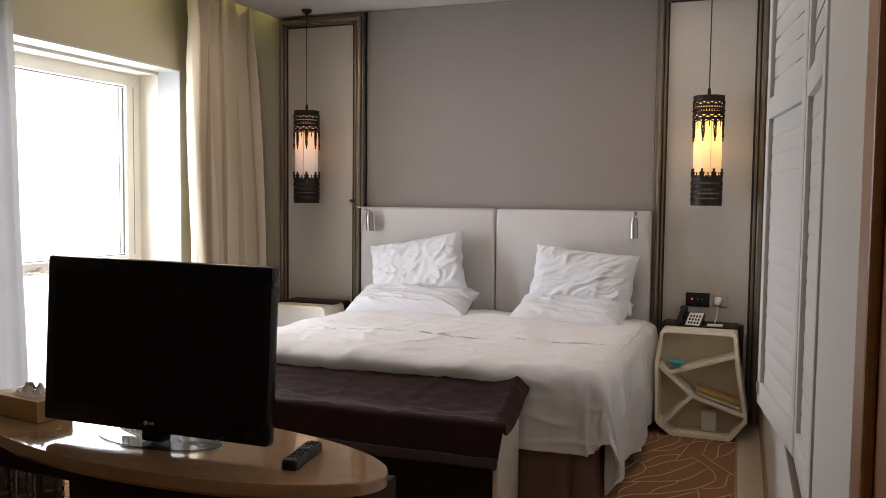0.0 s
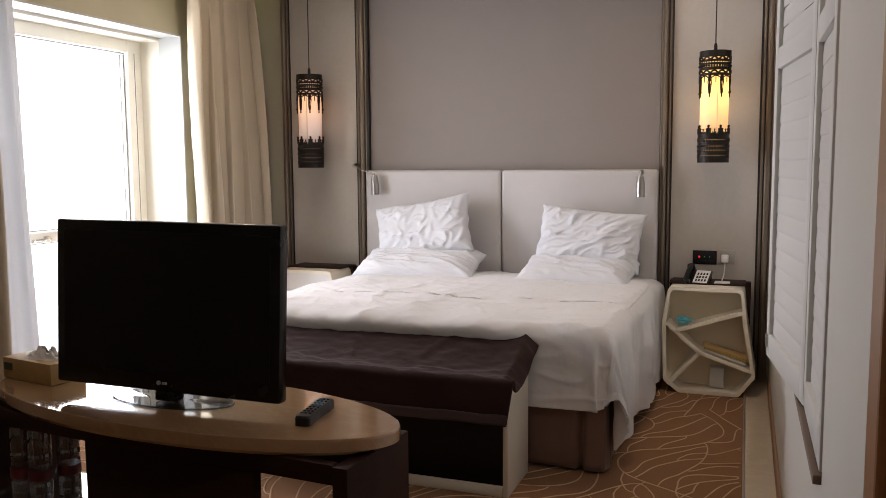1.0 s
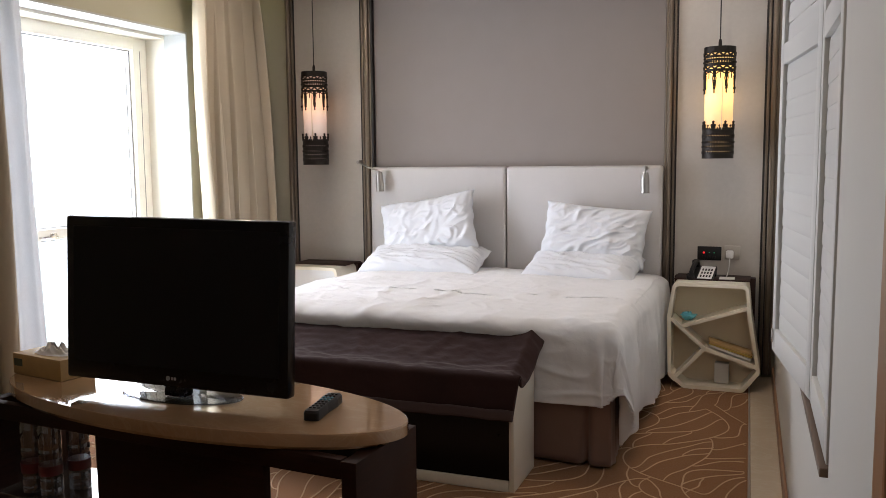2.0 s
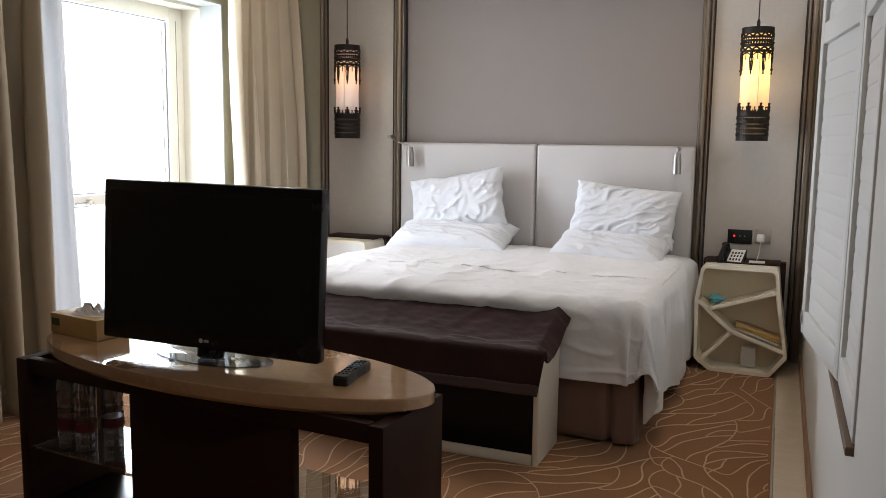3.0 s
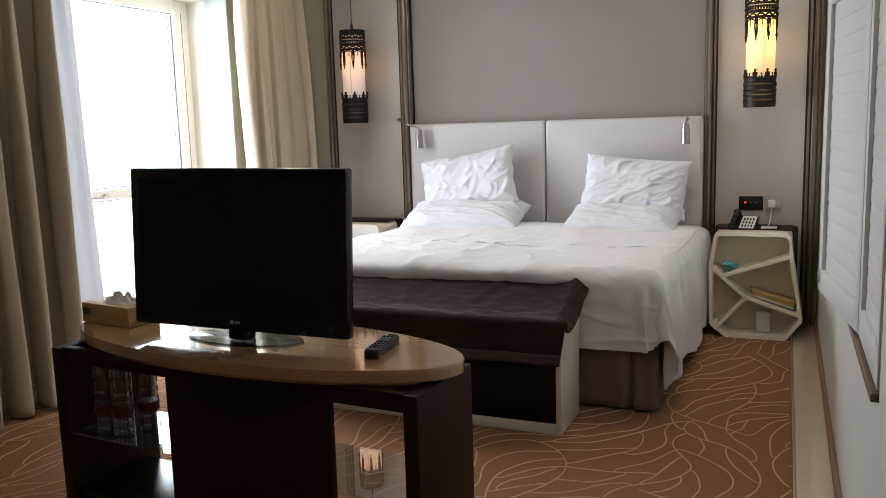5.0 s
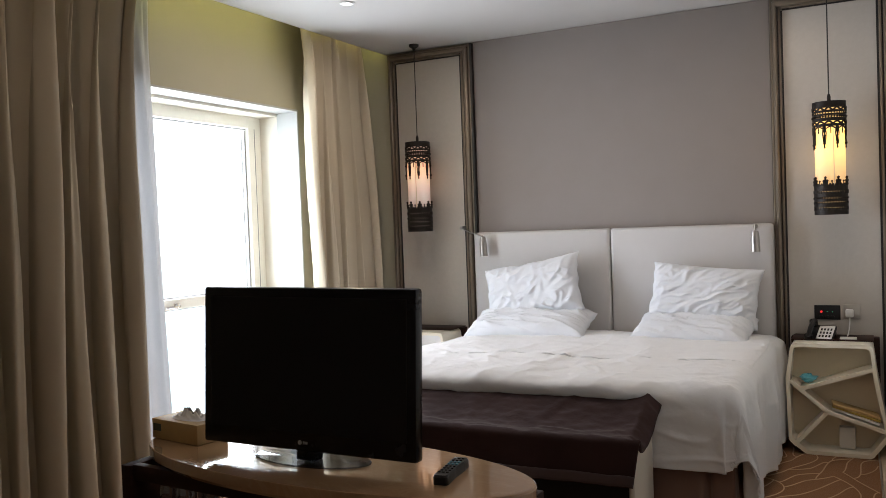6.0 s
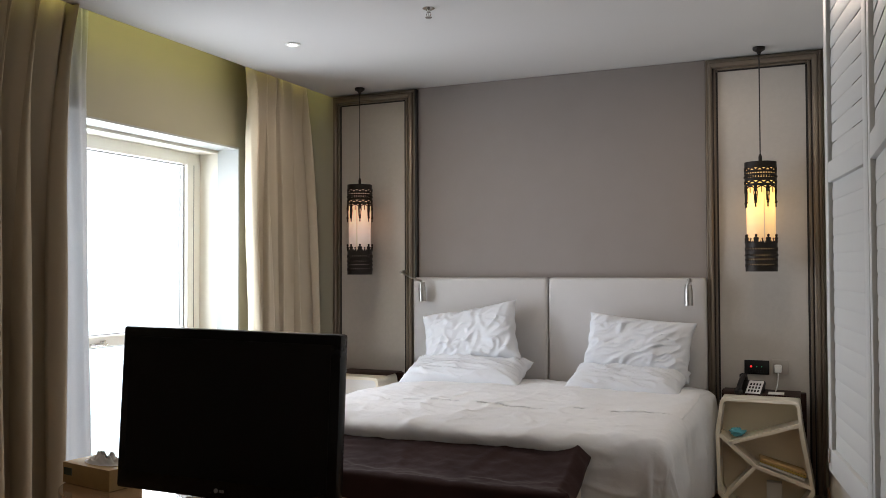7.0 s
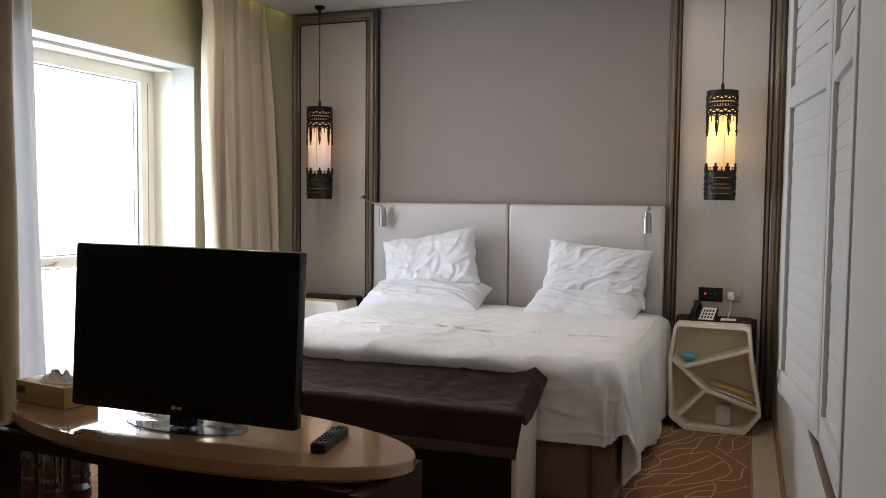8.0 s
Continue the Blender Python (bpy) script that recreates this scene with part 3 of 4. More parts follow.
def skirt_point(u, v):
    # round the bed from the head on one side, along the foot, to the head again
    length, width = 1.735, 1.97
    s = u * (2 * length + width)
    if s < length:
        x, y, nx, ny, k = -0.985, -0.12 - s, -1, 0, s
    elif s < length + width:
        x, y, nx, ny, k = -0.985 + (s - length), -1.855, 0, -1, s
    else:
        x, y, nx, ny, k = 0.985, -1.855 + (s - length - width), 1, 0, s
    z = 0.015 + v * 0.31
    near = min(abs(s - length), abs(s - length - width))
    pleat = (0.012 * math.exp(-((near - 0.06) / 0.03) ** 2) - 0.045 * math.exp(-((near - 0.105) / 0.013) ** 2) + 0.005 * math.exp(-((near - 0.15) / 0.03) ** 2)) * (1 - 0.6 * v)
    w = 0.003 * math.sin(k * 9) * (1 - v) + pleat + 0.004 * fbm(k, z, 6)
    return (x + nx * w, y + ny * w, z)


bm = sheet(B(), 640, 10, skirt_point)
skirt = on_bed("bed_skirt", bm, SKIRT, "brown bed skirt with pleated corners")
skirt.modifiers.new("thick", "SOLIDIFY").thickness = 0.006


def duvet_point(u, v):
    L, r = 1.775, 0.075
    s = -1.45 + u * (2.93 + 0.13 * (1 - v))
    W = 1.03 if s > 0 else 1.0
    tt = v * (L + 0.315)
    sg = 1 if s > 0 else -1
    ox, oy = max(0.0, abs(s) - (W - r)), max(0.0, tt - (L - r))
    far = max(ox, oy)
    turn = math.atan2(oy, ox) if far > 0 else 0.0
    h, fall = drop(far, r)
    both = math.sin(2 * turn) if ox > 0 and oy > 0 else 0.0
    h += 0.20 * fall * both ** 1.5 * math.cos(turn)
    x = sg * (min(abs(s), W - r) + h * (math.cos(turn) if ox > 0 else 0.0))
    y = -0.13 - min(tt, L - r) - h * (math.sin(turn) if oy > 0 else 0.0)
    z = 0.632 - fall + 0.6 * max(0.0, fall - 0.25) * both
    top = max(0.0, 1 - fall / 0.07)
    z -= 0.055 * max(0.0, min(1.0, (-s - 0.62) / 0.36)) ** 2
    # soft hollows, long folds and fine creases
    z += top * (0.010 * fbm(s, tt, 2.0) + 0.004 * fbm(s * 0.5, tt, 8))
    z -= top * 0.018 * max(0.0, 1 - abs(tt - 0.03) / 0.25)
    for k, (a, b, g, amp) in enumerate(((1.1, 2.6, 6.0, 0.009), (2.6, 1.0, 7.0, 0.008), (1.6, 3.5, 7.0, 0.005), (4.5, 3.5, 6.0, 0.005), (6.0, 5.0, 6.0, 0.003), (9.0, 13.0, 5.0, 0.002), (14.0, 9.0, 4.0, 0.0018))):
        ridge = abs(noise.noise(Vector((s * a + tt * 0.7 * k, tt * b - s * 0.4 * k, 1.0 + 3 * k))))
        z += top * amp * (1 - min(1.0, ridge * g)) * (0.35 + 0.65 * tt / L)
    # hem of the turned back sheet across the bed
    edge = tt - (1.15 + 0.012 * math.sin(s * 5.0) + 0.02 * abs(s - 0.5))
    z += top * (0.012 * math.exp(-((edge - 0.045) / 0.03) ** 2) - 0.006 * math.exp(-(edge / 0.015) ** 2))
    # lip that swells over the throw along the foot
    inner = 1 / (1 + math.exp((abs(s) - 0.63) / 0.03))
    lip = math.exp(-((tt - (L - 0.01)) / 0.075) ** 2) * inner
    y -= 0.070 * lip
    z += 0.012 * lip
    if ox > 0.03:
        g = min(1.0, fall / 0.22)
        wave = 0.6 * math.sin(tt * 10 + 1.2 * math.sin(tt * 4.0)) + 0.35 * math.sin(tt * 21 + 2)
        x += sg * g * (0.026 * (wave + 0.6)) * (1 - 0.5 * both)
        z += 0.020 * math.sin(tt * 6 + 0.5) * g
        x += sg * g * 0.010 * (1 - min(1.0, 5 * abs(noise.noise(Vector((tt * 5.5, ox * 1.2, 21.0))))))
    if oy > 0.03 and ox < 0.12:
        g = min(1.0, fall / 0.1)
        y -= g * (0.005 * math.sin(s * 5 + tt * 12) + 0.010 * fbm(s, tt * 0.6, 4))
        y -= 0.014 * math.exp(-((s - 0.93 - 0.1 * fall) / 0.022) ** 2) * g
        ridge = abs(noise.noise(Vector((s * 1.6 + tt * 5, tt * 7 - s * 2.2, 11.0))))
        y -= 0.007 * (1 - min(1.0, ridge * 5)) * g
    return (x + 0.003 * fbm(s, tt, 9), y + 0.003 * fbm(tt, s, 9), z)


bm = sheet(B(), 400, 330, duvet_point)
duvet = on_bed("duvet", bm, LINEN, "rumpled white cotton duvet")
duvet.modifiers.new("thick", "SOLIDIFY").thickness = 0.012


def fold_back_point(u, v):
    # the sheet turned back over the duvet, its free edge a little lifted
    s = -1.06 + u * 2.06
    tt = 0.03 + v * (1.12 + 0.014 * math.sin(s * 5.0) + 0.02 * abs(s - 0.5) + 0.006 * fbm(s, 1.0, 9))
    x, y, z = duvet_point((s + 1.45) / (2.93 + 0.13 * (1 - tt / 2.09)), tt / 2.09)
    lift = 0.007 + 0.004 * max(0.0, (v - 0.93) / 0.07)
    lift *= max(0.15, min(1.0, (1.0 - abs(s)) / 0.10))
    return (x, y, z + lift)


fold_back = on_bed("turned_back_sheet", sheet(B(), 300, 160, fold_back_point), LINEN, "white sheet turned back over the duvet")
fold_back.modifiers.new("thick", "SOLIDIFY").thickness = 0.004


def pillow(label, centre, size, tilt, seed, sag=0.0):
    """A cushion of the given width, height and thickness; stands in x and z before it is tilted."""
    w, h, d = size
    bm = B()
    n = 70
    grids = []
    for face in (-1, 1):
        g = []
        for i in range(n + 1):
            row = []
            for j in range(n + 1):
                a, b = 2 * i / n - 1, 2 * j / n - 1
                pinch = 1 - 0.085 * (1 - abs(a) ** 2.0) * abs(b) ** 4
                pinch2 = 1 - 0.06 * (1 - abs(b) ** 2.0) * abs(a) ** 4
                x, z = a * w / 2 * pinch2, b * h / 2 * pinch
                swell = max(0.0, (1 - a ** 4) * (1 - b ** 4)) ** 0.55
                p = Vector((a * 1.6 + seed, b * 1.6, seed * 3.1))
                wr = noise.noise(p * 1.2) * 0.5
                c1, c2 = a * math.cos(seed) + b * math.sin(seed), b * math.cos(seed) - a * math.sin(seed)
                fold = 1 - min(1, abs(noise.noise(Vector((c1 * 0.7 + 0.5 * wr, c2 * 2.4 + seed * 7, seed)))) * 4)
                fine = 1 - min(1, abs(noise.noise(Vector((c1 * 1.5 + seed, c2 * 4.5 + 0.8 * wr, seed + 4)))) * 3.5)
                sharp = 1 - min(1, abs(noise.noise(Vector((c1 * 3.2 - seed, c2 * 5.5 + 1.2 * wr, seed + 6)))) * 5)
                tiny = noise.noise(Vector((c1 * 3.0, c2 * 8.0, seed + 9)))
                y = face * (d / 2) * swell * (1 + 0.2 * wr) + face * swell ** 0.5 * (0.009 * fold + 0.009 * fine + 0.013 * sharp * max(0.0, 0.5 + 1.5 * wr) + 0.002 * tiny)
                z -= sag * swell * 0.1
                z += 0.010 * noise.noise(Vector((a * 3, seed, b * 3))) * abs(b)
                x += 0.010 * noise.noise(Vector((seed, a * 3, b * 3))) * abs(a)
                if face > 0 and (i in (0, n) or j in (0, n)):
                    row.append(grids[0][i][j])
                else:
                    row.append(bm.verts.new((x, y, z)))
            g.append(row)
        grids.append(g)
        for i in range(n):
            for j in range(n):
                bm.faces.new((g[i][j], g[i + 1][j], g[i + 1][j + 1], g[i][j + 1]))
    ob = part("pillow", bm, PILLOW)
    ob.matrix_world = Matrix.Translation(centre) @ Euler([radians(v) for v in tilt]).to_matrix().to_4x4()
    return tagged(ob, label, "pillow", "white bed pillows")


pillow("creased white pillow leaning on the headboard, one corner up", (-0.485, -0.27, 0.900), (0.67, 0.39, 0.15), (-17, -10, 2), 1.3)
pillow("flattened white pillow lying under another pillow", (-0.458, -0.405, 0.682), (0.80, 0.37, 0.16), (-72, 0, 3), 2.7)
pillow("creased white pillow leaning on the headboard", (0.605, -0.27, 0.868), (0.65, 0.37, 0.15), (-18, 5, -2), 4.1)
pillow("flattened white pillow lying on the bed", (0.560, -0.405, 0.672), (0.69, 0.37, 0.145), (-72, 1, -3), 5.9)

# ---- ottoman and throw ----
ottoman = thing("ottoman_bench", "cream lacquered bench with a black front panel at the bed's foot", "bench", (0, -2.08, 0))
bm = B()
x0, x1, y0, y1, zt = -0.672, 0.672, -2.236, -1.930, 0.478
box(bm, x0, x0 + 0.024, y0, y1, 0.0, zt, 0.006)
box(bm, x1 - 0.024, x1, y0, y1, 0.0, zt, 0.006)
box(bm, x0 + 0.0245, x1 - 0.0245, y0, y1, 0.0, 0.045, 0.006)
box(bm, x0 + 0.0245, x1 - 0.0245, y0, y1, zt - 0.04, zt, 0.006)
keep(part("carcass", bm, CREAM, ottoman, "cream lacquered frame"), ottoman)
keep(part("front_panel", box(B(), x0 + 0.025, x1 - 0.025, y0 + 0.008, y0 + 0.03, 0.046, zt - 0.041, 0.002), DARKGLASS, ottoman, "black gloss front panel"), ottoman)
keep(part("back_panel", box(B(), x0 + 0.025, x1 - 0.025, y1 - 0.02, y1 - 0.004, 0.046, zt - 0.041, 0.002), DARKGLASS, ottoman), ottoman)


def throw_point(u, v):
    x = -0.71 + u * 1.42
    path = v * 0.552
    top = 0.352
    if path < top:
        y, z = -1.900 - path, 0.492
    else:
        h, d = drop(path - top, 0.025)
        y, z = -1.900 - top - h, 0.492 - d
    rise = max(0.0, 1 - path / 0.27)
    z += 0.112 * rise ** 1.4 * (0.97 + 0.03 * math.sin(x * 3)) + 0.005 * fbm(x, path, 6)
    over = max(0.0, abs(x) - 0.655)
    z -= over * 0.9 if path < top else 0.0
    z += 0.012 * math.exp(-((path - 0.09) / 0.05) ** 2) * math.exp(-((x - 0.69) / 0.06) ** 2)
    y -= 0.006 * math.sin(x * 7 + 1) * max(0.0, (path - top) / 0.2) + 0.004 * fbm(x + 4, path, 5)
    ridge = abs(noise.noise(Vector((x * 2.6 + path * 2, path * 6 - x, 9.0))))
    z += 0.005 * (1 - min(1, ridge * 6)) + 0.004 * fbm(x * 0.6, path * 1.5, 22) if path < top else 0.0
    return (x * (1 - 0.05 * max(0.0, path - top) / 0.2), y - 0.006, z)


throw = thing("throw_blanket", "dark plum throw blanket draped over the bench", "blanket", (0, -2.1, 0.49))
bm = sheet(B(), 150, 60, throw_point)
ob = keep(part("blanket", bm, PLUM, throw, "dark plum woven blanket"), throw)
ob.modifiers.new("thick", "SOLIDIFY").thickness = 0.008


def ribbon_point(u, v):
    x, y, z = throw_point(u, 0.915 + 0.075 * v)
    return (x, y - 0.0075, z)


ob = keep(part("ribbon", sheet(B(), 100, 4, ribbon_point), RIBBON, throw, "grey satin ribbon near the hem"), throw)
ob.modifiers.new("thick", "SOLIDIFY").thickness = 0.002


# ---- nightstands ----
def rounded(points, r=0.03, n=5):
    out = []
    k = len(points)
    for i in range(k):
        p, a, b = Vector(points[i]), Vector(points[i - 1]), Vector(points[(i + 1) % k])
        da, db = (a - p).normalized(), (b - p).normalized()
        half = da.angle(db) / 2
        t = min(r / math.tan(half), (a - p).length * 0.45, (b - p).length * 0.45)
        s, e = p + da * t, p + db * t
        for j in range(n + 1):
            f = j / n
            out.append(tuple((1 - f) ** 2 * s + 2 * f * (1 - f) * p + f * f * e))
    return out


def ring(bm, outer, inner, y0, y1):
    n = len(outer)
    loops = [[bm.verts.new((x, y, z)) for x, z in o] for o, y in ((outer, y0), (inner, y0), (inner, y1), (outer, y1))]
    for a, b in ((0, 1), (1, 2), (2, 3), (3, 0)):
        for k in range(n):
            j = (k + 1) % n
            bm.faces.new((loops[a][k], loops[a][j], loops[b][j], loops[b][k]))
    return bm


def strut(bm, a, b, w, y0, y1):
    a, b = Vector(a), Vector(b)
    d = (b - a).normalized()
    nrm = Vector((-d[1], d[0])) * w / 2
    return prism(bm, [tuple(a + nrm), tuple(b + nrm), tuple(b - nrm), tuple(a - nrm)], y0, y1)


def nightstand(sg, label):
    f = lambda x, z: (sg * x, z)  # noqa: E731
    ob = thing("nightstand", label, "nightstand", (sg * 1.3, -0.22, 0), "bedside nightstands")

    def add(name, bm, mat, lab="", smooth=True):
        return keep(part(name, bm, mat, ob, lab, smooth), ob)

    pts = [(1.092, 0.617), (1.500, 0.617), (1.520, 0.44), (1.574, 0.12), (1.487, 0.002), (1.160, 0.002), (1.072, 0.07), (1.062, 0.42)]
    c = Vector((1.31, 0.31))
    inn = []
    for p in pts:
        d = Vector(p) - c
        inn.append(tuple(Vector(p) - d.normalized() * 0.024))
    yf, yb = -0.425, -0.14
    bm = ring(B(), [f(*p) for p in rounded(pts, 0.035)], [f(*p) for p in rounded(inn, 0.03)], yf, yb)
    add("shell", bm, WHITE, "rounded cream white shell")
    back = [f(*p) for p in rounded(inn, 0.03)]
    add("back_panel", prism(B(), back, -0.272, -0.262), SHELLIN, "beige back panel", False)
    for a, b in (((1.085, 0.405), (1.269, 0.243)), ((1.269, 0.243), (1.556, 0.150)), ((1.140, 0.362), (1.508, 0.487)), ((1.269, 0.240), (1.098, 0.045))):
        add("divider", strut(B(), f(*a), f(*b), 0.021, yf + 0.004, -0.273), WHITE, "", False)
    if sg < 0:
        add("front_panel", prism(B(), back, yf + 0.004, yf + 0.018), WHITEPL, "closed cream white front", False)
    xs = sorted((sg * 1.072, sg * 1.535))
    add("body", box(B(), *xs, -0.138, -0.06, 0.0, 0.6175, 0.006), WENGE, "dark wooden body")
    xs = sorted((sg * 1.085, sg * 1.505))
    add("top", box(B(), *xs, -0.30, -0.06, 0.6180, 0.6235, 0.002), WENGE, "dark wooden top")
    return ob


nightstand(1, "cream white honeycomb nightstand with a dark wooden top")
nightstand(-1, "cream white honeycomb nightstand half hidden by the bed")

# ---- things on and in the nightstand ----
phone = thing("desk_phone", "black desk phone with a white key pad", "telephone", (1.24, -0.20, 0.6235))
m = pose(1.235, -0.20, 0.6275, 24, 0, -8)
bm = box(B(), -0.075, 0.075, -0.085, 0.085, 0.0, 0.028, 0.008, m)
keep(part("housing", bm, BLACKPL, phone), phone)
bm = box(B(), -0.07, 0.07, 0.05, 0.08, -0.03, 0.012, 0.004, m)
keep(part("stand", bm, BLACKPL, phone), phone)
pad = keep(part("key_pad", box(B(), -0.012, 0.070, -0.07, 0.07, 0.0275, 0.031, 0.002, m), WHITEPL, phone, "white key pad with black bars"), phone)
for i in range(4):
    for j in range(3):
        keep(part("key", box(B(), 0.000 + i * 0.017, 0.009 + i * 0.017, -0.055 + j * 0.036, -0.035 + j * 0.036, 0.0305, 0.034, 0.001, m), BLACKPL, pad), pad)
bm = B()
tube(bm, [m @ Vector((-0.047, -0.09 + 0.018 * k, 0.046 + 0.012 * math.sin(k / 10 * math.pi))) for k in range(11)], 0.014, 10)
for k in (-0.08, 0.08):
    cyl(bm, m @ Vector((-0.047, k, 0.028)), m @ Vector((-0.047, k, 0.058)), 0.024, 0.022, 16)
keep(part("handset", bm, BLACKPL, phone, "black handset"), phone)
tagged(part("note_pad", box(B(), 1.335, 1.42, -0.27, -0.19, 0.624, 0.629, 0.001), PAPER), "small white note pad on the nightstand", "note pad")

panel = thing("bedside_control", "black bedside switch panel with a red light", "switch panel", (1.265, 0, 0.75))
plate = keep(part("plate", box(B(), 1.194, 1.334, -0.026, -0.0165, 0.705, 0.790, 0.003), BLACKPL, panel), panel)
for k, (x, mat) in enumerate(((1.232, REDLED), (1.264, GREENLED), (1.292, GREENLED))):
    bm = B()
    cyl(bm, (x, -0.0285, 0.752), (x, -0.0255, 0.752), 0.006 if k == 0 else 0.003)
    keep(part("indicator", bm, mat, plate, "red indicator" if k == 0 else "green indicator"), plate)
    keep(part("button", box(B(), x - 0.009, x + 0.009, -0.0275, -0.0255, 0.715, 0.732, 0.002), BLACKPL, plate), plate)
socket = thing("wall_socket", "nickel wall socket plate beside the switch panel", "socket", (1.39, 0, 0.755))
keep(part("plate", box(B(), 1.350, 1.440, -0.024, -0.0165, 0.712, 0.797, 0.003), STEELPLATE, socket), socket)
plug = thing("charger_plug", "white plug with its cable in the socket", "plug", (1.383, -0.03, 0.75))
keep(part("plug_body", box(B(), 1.361, 1.404, -0.058, -0.0245, 0.722, 0.770, 0.010, segments=3), WHITEPL, plug), plug)
keep(part("cable", tube(B(), [(1.383, -0.045, 0.723), (1.382, -0.048, 0.69), (1.379, -0.055, 0.655), (1.374, -0.09, 0.631), (1.372, -0.15, 0.6275)], 0.0035), WHITEPL, plug, "thin white cable"), plug)


def crumple(u, v):
    a, b = u * math.tau, v * math.pi
    r = 0.032 * (1 + 0.5 * noise.noise(Vector((math.cos(a) * 2, math.sin(a) * 2, b * 2))))
    return (1.175 + 1.25 * r * math.cos(a) * math.sin(b), -0.36 + r * math.sin(a) * math.sin(b), 0.415 + 0.7 * r * math.cos(b))


tagged(part("plastic_wrapper", sheet(B(), 20, 12, crumple), CYAN), "crumpled cyan plastic wrapper on the shelf", "wrapper")
for k, (mat, dz) in enumerate(((PAPER, 0.0), (YELLOWPAPER, 0.014), (CARD, 0.026))):
    m = pose(1.41, -0.345, 0.218 + dz, 0, 18 - k, 3 * k)
    bm = box(B(), -0.125, 0.118, -0.065, 0.065, 0, 0.012, 0.002, m)
    tagged(part("magazine", bm, mat), ("white folded magazine", "yellow covered magazine", "brown covered magazine")[k] + " lying on a sloping shelf", "magazine", "magazines on the shelf")
tagged(part("small_box", box(B(), 1.325, 1.405, -0.345, -0.285, 0.028, 0.145, 0.004), PAPER), "small white carton standing in the nightstand", "box")


# ---- pendant lamps ----
def pendant(x, z0, lit, label):
    y, z1, r = -0.197, z0 + 0.628, 0.088
    ob = thing("pendant_lamp", label, "pendant lamp", (x, y, z0), "bedside pendant lamps")

    def add(name, bm, mat, lab="", smooth=True):
        return keep(part(name, bm, mat, ob, lab, smooth), ob)

    bm = lathe(B(), [(0.006, CEILING - 0.046), (0.012, CEILING - 0.03), (0.033, CEILING - 0.017), (0.035, CEILING - 0.012), (0.035, CEILING - 0.001)], 24, (x, y, 0))
    add("canopy", bm, IRON, "dark ceiling cap")
    add("cord", tube(B(), [(x, y, CEILING - 0.05), (x, y, 2.3), (x, y, z1 + 0.04)], 0.0035, 8), CORD)
    add("ferrule", lathe(B(), [(0.006, z1 + 0.05), (0.010, z1 + 0.035), (0.010, z1 + 0.002), (0.02, z1 - 0.003)], 16, (x, y, 0)), IRON)
    add("shade", lathe(B(), [(r - 0.009, z0 + 0.012), (r - 0.009, z1 - 0.012)], 40, (x, y, 0)), lit, "glowing translucent cylinder")
    add("seam", box(B(), x + 0.020, x + 0.024, y - r + 0.003, y - r + 0.008, z0 + 0.16, z1 - 0.14), SHELLIN, "", False)

    def hoop(bm, za, zb, w=0.004):
        lathe(bm, [(r - w, za), (r, za), (r, zb), (r - w, zb)], 40, (x, y, 0), True)

    def at(a, z, o=0.0):
        return (x + (r - 0.0015 + o) * math.cos(a), y + (r - 0.0015 + o) * math.sin(a), z)

    def bead(bm, a, z, s):
        bmesh.ops.create_icosphere(bm, subdivisions=1, radius=s, matrix=Matrix.Translation(at(a, z)))

    count = 12
    bm = B()
    hoop(bm, z1 - 0.034, z1)
    hoop(bm, z1 - 0.060, z1 - 0.047)
    hoop(bm, z1 - 0.078, z1 - 0.066)
    hoop(bm, z1 - 0.108, z1 - 0.089)
    hoop(bm, z1 - 0.138, z1 - 0.123)
    lathe(bm, [(r - 0.004, z1), (r, z1), (r, z1 + 0.003), (0.018, z1 + 0.003), (0.018, z1)], 40, (x, y, 0), True)
    for k in range(count * 2):
        a = k * math.tau / (count * 2)
        d = math.tau / (count * 2)
        sg = 1 if k % 2 else -1
        tube(bm, [at(a, z1 - 0.040 - sg * 0.011), at(a + d / 2, z1 - 0.040), at(a + d, z1 - 0.040 + sg * 0.011)], 0.0056, 5)
        tube(bm, [at(a, z1 - 0.117 - sg * 0.008), at(a + d / 2, z1 - 0.115), at(a + d, z1 - 0.117 + sg * 0.008)], 0.0056, 5)
    for k in range(count * 3):
        a = k * math.tau / (count * 3)
        tube(bm, [at(a, z1 - 0.067), at(a, z1 - 0.058)], 0.0034, 5)
        bead(bm, a, z1 - 0.083, 0.0075)
    for k in range(8):
        a = k * math.tau / 8 + 0.12
        d = math.tau / 16
        arch = [at(a - d, z1 - 0.132), at(a - d * 0.92, z1 - 0.158), at(a - d * 0.5, z1 - 0.145), at(a, z1 - 0.138), at(a + d * 0.5, z1 - 0.145), at(a + d * 0.92, z1 - 0.158), at(a + d, z1 - 0.132)]
        tube(bm, arch, 0.0042, 5)
        for o in (-0.14, 0.14):
            tube(bm, [at(a + d + o * 0.5, z1 - 0.135), at(a + d + o * 0.8, z1 - 0.175), at(a + d + o * 0.5, z1 - 0.225)], 0.0036, 5)
        tube(bm, [at(a + d, z1 - 0.135), at(a + d, z1 - 0.255)], 0.0042, 5)
        for zz, s in ((0.165, 0.009), (0.190, 0.006), (0.232, 0.0095), (0.256, 0.0055)):
            bead(bm, a + d, z1 - zz, s)
        tube(bm, [at(a, z1 - 0.138), at(a, z1 - 0.178)], 0.003, 5)
    add("upper_band", bm, IRON, "pierced dark metal band with drops")
    bm = B()
    hoop(bm, z0, z0 + 0.036)
    hoop(bm, z0 + 0.039, z0 + 0.066)
    hoop(bm, z0 + 0.070, z0 + 0.087)
    hoop(bm, z0 + 0.095, z0 + 0.126)
